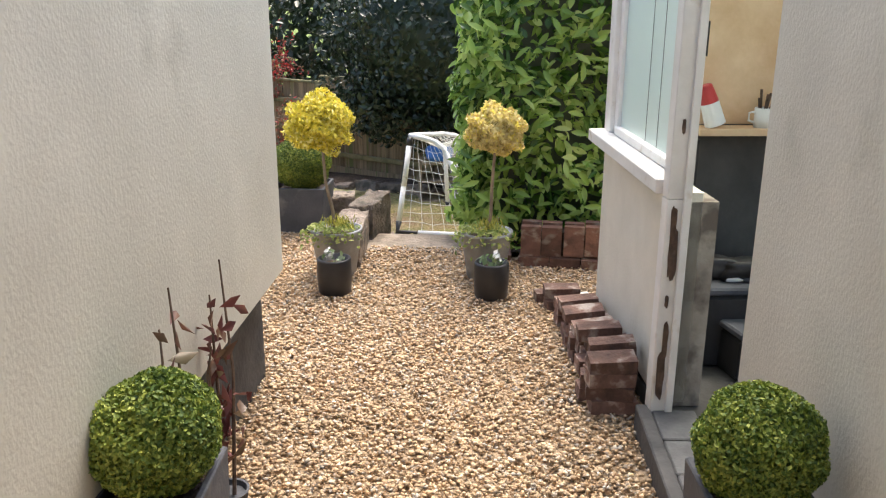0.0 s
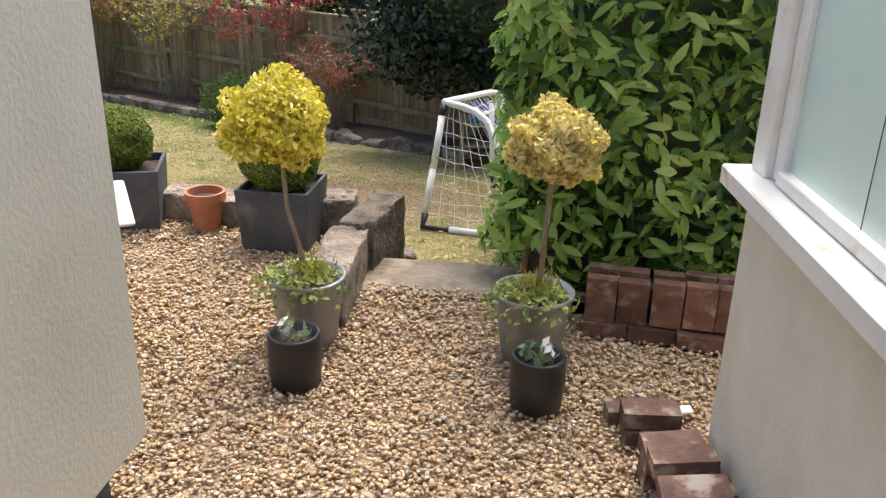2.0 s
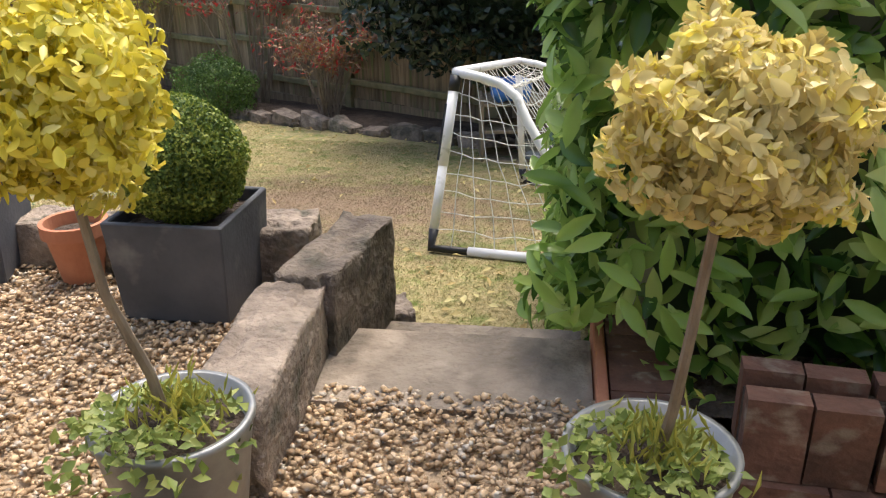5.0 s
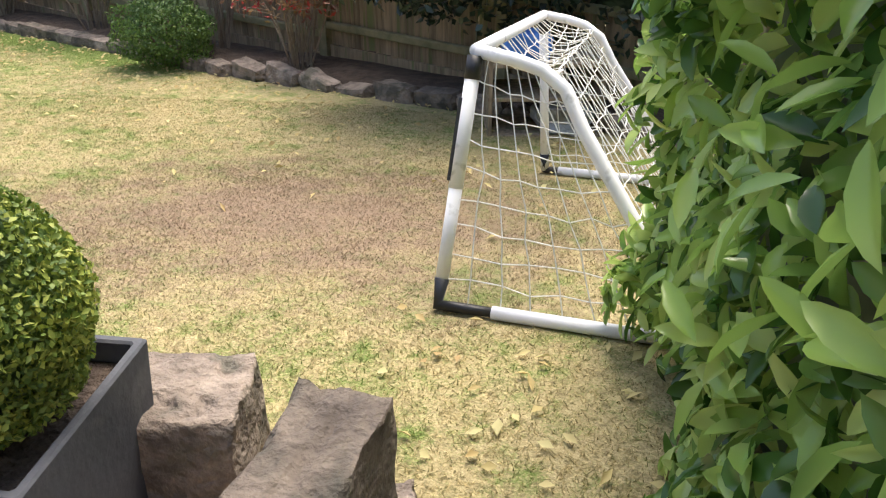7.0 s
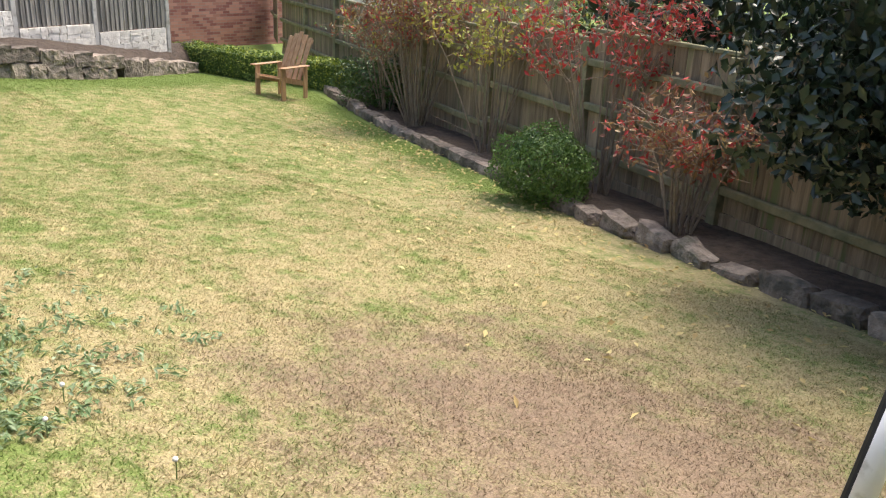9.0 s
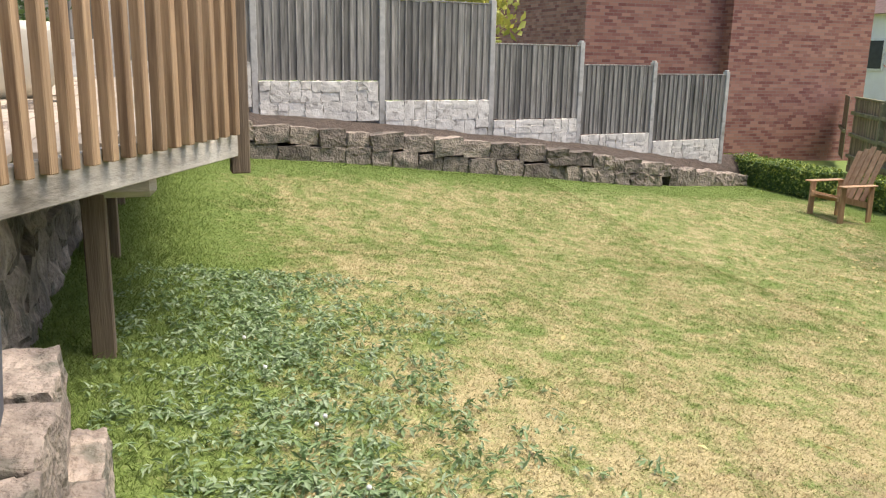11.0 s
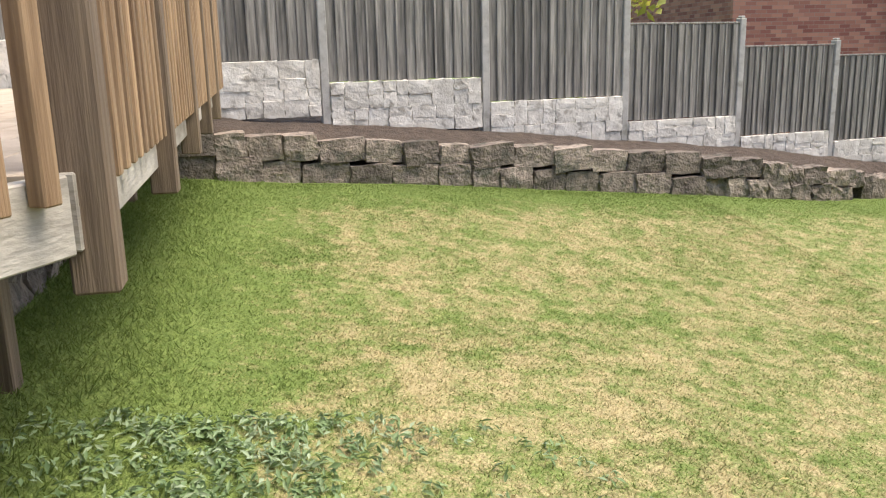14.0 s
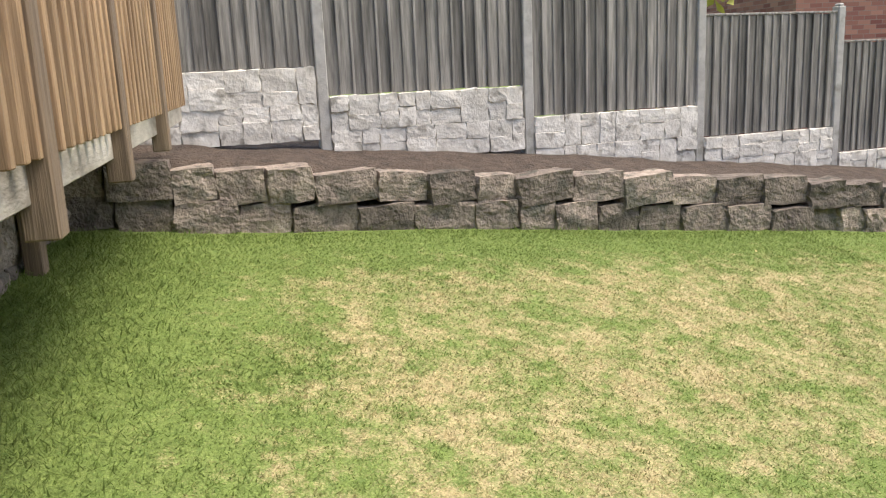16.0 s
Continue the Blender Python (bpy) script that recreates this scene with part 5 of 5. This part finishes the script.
# ---- box hedge, path, neighbours ----
def clipped(x0, x1, y0, y1, h, spin, n):
    z = lawn_z((x0 + x1) / 2, (y0 + y1) / 2)
    cx, cy = (x0 + x1) / 2, (y0 + y1) / 2
    ob = empty("box_hedge", "low clipped box hedge, bright green on top", "hedge", "box hedges at the far path", pose(cx, cy, z, 0, 0, spin))
    p, d = box_points(n, (x0 - cx, y0 - cy, 0), (x1 - cx, y1 - cy, h), 0.05, 0.02)
    leaves("foliage", p, d, 0.06, 0.035, BOX, ob, 0.0, 0.6)
    # Darker block inside puts the hedge's inner shade into its colour.
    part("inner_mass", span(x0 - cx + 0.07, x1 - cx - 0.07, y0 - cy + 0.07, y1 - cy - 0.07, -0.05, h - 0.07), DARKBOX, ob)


clipped(-15.6, -13.0, 17.95, 18.55, 0.55, 0, 3800)
clipped(-12.7, -11.3, 18.3, 18.9, 0.55, 0, 2600)
tagged(part("far_path", span(-13.0, -12.3, 17.4, 22.0, -1.8, -1.52), SLABM), "pale path between the box hedges", "path", kind="structure")


def brick_house():
    ob = empty("brick_house", "neighbouring red brick house with a tiled roof", "house", m=pose(-19.0, 16.2, -1.6))
    mat = HOUSEBRICK
    n, l = mat.node_tree.nodes, mat.node_tree.links
    tex = n.new("ShaderNodeTexBrick")
    tex.inputs["Color1"].default_value, tex.inputs["Color2"].default_value, tex.inputs["Mortar"].default_value = (0.19, 0.062, 0.05, 1), (0.40, 0.19, 0.14, 1), (0.26, 0.19, 0.16, 1)
    tex.inputs["Scale"].default_value, tex.inputs["Mortar Size"].default_value = 4.4, 0.02
    tex.inputs["Row Height"].default_value, tex.inputs["Brick Width"].default_value = 0.33, 0.99
    co = n.new("ShaderNodeTexCoord")
    mp = n.new("ShaderNodeMapping")
    mp.inputs["Rotation"].default_value = (radians(90), 0, radians(90))
    sp, cb = n.new("ShaderNodeSeparateXYZ"), n.new("ShaderNodeCombineXYZ")
    l.new(co.outputs["Object"], sp.inputs[0])
    ad = n.new("ShaderNodeMath")
    l.new(sp.outputs[0], ad.inputs[0])
    l.new(sp.outputs[1], ad.inputs[1])
    l.new(ad.outputs[0], cb.inputs[0])
    l.new(sp.outputs[2], cb.inputs[1])
    l.new(cb.outputs[0], tex.inputs["Vector"])
    l.new(tex.outputs[0], n["Principled BSDF"].inputs["Base Color"])
    part("wall", span(-8, 0.0, 0.2, 8.1, 0, 6.0), HOUSEBRICK, ob)
    part("chimney_breast", span(0.0, 0.35, 3.9, 8.1, 0, 6.0), HOUSEBRICK, ob)
    part("roof", box((9, 8.6, 0.25), pose(-4, 4, 6.1), 0.02), ROOF, ob)


brick_house()


def white_house():
    ob = empty("white_house", "distant white rendered house with a tiled roof", "house", m=pose(-23, 33, -1.6))
    part("wall", span(-5, 3.4, 0, 7, 0, 4.4), WHITEWASH, ob)
    bm = bmesh.new()
    v = [bm.verts.new(c) for c in ((-5.3, -0.3, 4.4), (3.7, -0.3, 4.4), (3.7, 7.3, 4.4), (-5.3, 7.3, 4.4), (-5.3, 3.5, 6.8), (3.7, 3.5, 6.8))]
    for q in ((0, 1, 5, 4), (2, 3, 4, 5), (1, 2, 5), (3, 0, 4), (3, 2, 1, 0)):
        bm.faces.new([v[i] for i in q])
    part("roof", bm, ROOF, ob)
    for x in (-4.6,):
        w = part("window", span(x, x + 0.9, -0.06, 0.02, 2.3, 3.5), WHITE, ob)
        part("pane", span(x + 0.08, x + 0.82, -0.075, -0.062, 2.38, 3.42), CHAR, w)


white_house()
tagged(part("garden_shed_roof", box((2.6, 2.0, 0.1), pose(-9.5, 21.0, 0.75, 8, 0, -30), 0.02), CONC), "pale shed roof beyond the fence", "shed roof", kind="structure")
tagged(part("garden_shed", box((2.3, 1.8, 2.3), pose(-9.5, 21.0, -0.45, 0, 0, -30), 0.02), BROWNWOOD), "brown shed beyond the fence", "shed", kind="structure")
bf = empty("corner_fence", "brown close-boarded fence joining the brick house", "fence", m=pose(-18.5, 23.6, -1.4, 0, 0, -40))
for k in range(16):
    hang("board", FB, None, bf, m=pose(0.1 * k, 0, 0.1))
part("rail", box((1.7, 0.06, 0.08), pose(0.8, -0.05, 0.8), 0.01), RAILWOOD, bf)


def backdrop_tree(x, y, h, r, seed, leaf):
    ob = empty("distant_tree", "leafy green tree beyond the gardens", "tree", m=pose(x, y, -1.6))
    part("trunk", tube([(0, 0, 0), (0.1, 0, h * 0.5), (0, 0, h)], 0.16, 0.05, 8), BARK, ob)
    for k in range(6):
        a = k * 1.05
        part("limb", tube([(0, 0, h * 0.4 + 0.1 * k), (r * 0.6 * math.cos(a), r * 0.6 * math.sin(a), h * 0.7 + 0.15 * k)], 0.06, 0.02, 6), BARK, ob)
    p, d = ball_points(3500, (0, 0, h), (r, r, r * 1.0), 0.5, 0.25, seed)
    leaves("crown", p, d, 0.2, 0.11, leaf, ob, 0.2, 0.8)


backdrop_tree(-8.0, 23.0, 3.0, 2.2, 3, DARKBOX)
for k, (x, y) in enumerate(((-3.6, 17.2), (-1.6, 16.2), (0.4, 15.2), (2.4, 14.2), (4.4, 13.2), (6.5, 12.0))):
    backdrop_tree(x, y, 2.5, 1.75, 20 + k, HOLLY)
backdrop_tree(-16.5, 12.0, 3.6, 1.6, 7, LIME)
backdrop_tree(-30, 40, 5.0, 4.5, 8, DARKBOX)

# ---- grass, weeds, fallen leaves ----
def grass(n, x0, x1, y0, y1, high, keep_fn, name, mat, label):
    x, y = RNG.uniform(x0, x1, n), RNG.uniform(y0, y1, n)
    m = keep_fn(x, y)
    x, y = x[m], y[m]
    k = len(x)
    z = np.interp(y, [6.4, 8.2, 10.7, 13.7, 18, 40], [-0.33, -0.56, -0.92, -1.2, -1.60, -2.0])
    s = np.clip((-8.5 - x) / 4.0, 0, 1)
    z = z + np.interp(y, [8.0, 9.3, 10.5, 12.5, 15.0], [0.2, 0.27, 0.30, 0.27, 0.2]) * s * s * (3 - 2 * s) - 0.005
    a = RNG.uniform(0, 6.28, k)
    h = high * RNG.uniform(0.5, 1.4, k)
    lean = RNG.normal(0, 1.5 if high < 0.03 else 0.9, (k, 2)) * h[:, None]
    w = 0.002 + 0.003 * RNG.uniform(size=k)
    b = np.stack([x, y, z], 1)
    off = np.stack([np.cos(a) * w, np.sin(a) * w, np.zeros(k)], 1)
    tip = b + np.stack([lean[:, 0], lean[:, 1], h + 0.004], 1)
    v = np.stack([b - off, b + off, tip], 1).reshape(-1, 3)
    return tagged(soup(name, v, np.arange(3 * k).reshape(-1, 3), mat), label, "grass", kind="stuff")


def inside(x, y):
    side = x > wall_np(y)
    bed_ = (0.496 * (x + 3.96) + 0.868 * (y - 13.74)) < -0.05
    return side & bed_ & ~((x > -4.0) & (y < 6.85)) & ~((x > 0.3) & (y < 8.0))


def wall_np(y):
    return -12.12 - 0.18 * (y - 8.4) - 0.25 * np.maximum(0.0, y - 14.5)


grass(620000, -13.5, 1.5, 6.5, 12.5, 0.013, inside, "grass", BLADES, "short worn grass of the lawn, green and straw")
grass(230000, -15, -3.5, 12.4, 18.3, 0.014, inside, "grass", BLADES, "short worn grass at the far end of the lawn")
grass(42000, -12.9, -4.0, 6.25, 7.6, 0.042, lambda x, y: (x > wall_np(y)) & (RNG.uniform(size=len(x)) < np.clip((7.7 - y) / 0.9, 0, 1)), "long_grass", BLADES, "longer grass along the deck edge")
grass(9000, -12.9, -11.0, 7.5, 15.5, 0.045, lambda x, y: (x > wall_np(y)) & (x < wall_np(y) + 0.35), "long_grass", BLADES, "longer grass at the foot of the stone wall")


def weeds():
    P, N = [], []
    for k in range(1200):
        x, y = RNG.uniform(-7.0, -3.3), 7.75 + RNG.exponential(0.42) * (1 if k % 2 else -0.9)
        if y < 6.9 or y > 9.2 or (x > -4.2 and y < 7.0):
            continue
        for j in range(9):
            a = RNG.uniform(0, 6.28)
            P.append((x + 0.035 * math.cos(a), y + 0.035 * math.sin(a), lawn_z(x, y) + RNG.uniform(0.012, 0.045)))
            N.append((0.4 * math.cos(a), 0.4 * math.sin(a), 1))
    return leaves("weeds", np.array(P), np.array(N), 0.046, 0.015, WEED, None, -0.15, 0.45)


tagged(weeds(), "grey-green dandelion rosettes in the lawn edge", "weeds", kind="stuff")
P = []
for k in range(900):
    s = RNG.uniform(0.05, 0.75)
    q = bed_line(s)
    o = -RNG.exponential(0.9)
    x, y = q.x + 0.496 * o + RNG.normal(0, 0.3), q.y + 0.868 * o
    P.append((x, y, lawn_z(x, y) + 0.022))
for k in range(60):
    x, y = RNG.uniform(-1.1, -0.1), RNG.uniform(6.8, 8.4)
    P.append((x, y, lawn_z(x, y) + 0.022))
tagged(leaves("fallen_leaves", np.array(P), np.tile([0, 0, 1.0], (len(P), 1)), 0.06, 0.032, LITTER, None, 0.0, 0.3), "dry yellow and brown leaves scattered on the lawn", "leaves", kind="stuff")
for k in range(9):
    x, y = RNG.uniform(-5.5, -2.6), RNG.uniform(7.5, 8.2)
    ob = empty("dandelion_clock", "white dandelion seed head in the grass", "flower", "dandelions by the deck", pose(x, y, lawn_z(x, y)))
    bm = bmesh.new()
    bmesh.ops.create_icosphere(bm, subdivisions=2, radius=0.010, matrix=Matrix.Translation((0, 0, 0.075)))
    part("seed_head", bm, PETAL, ob)
    part("stalk", tube([(0, 0, -0.02), (0.004, 0, 0.065)], 0.0025, n=5), WEED, ob)
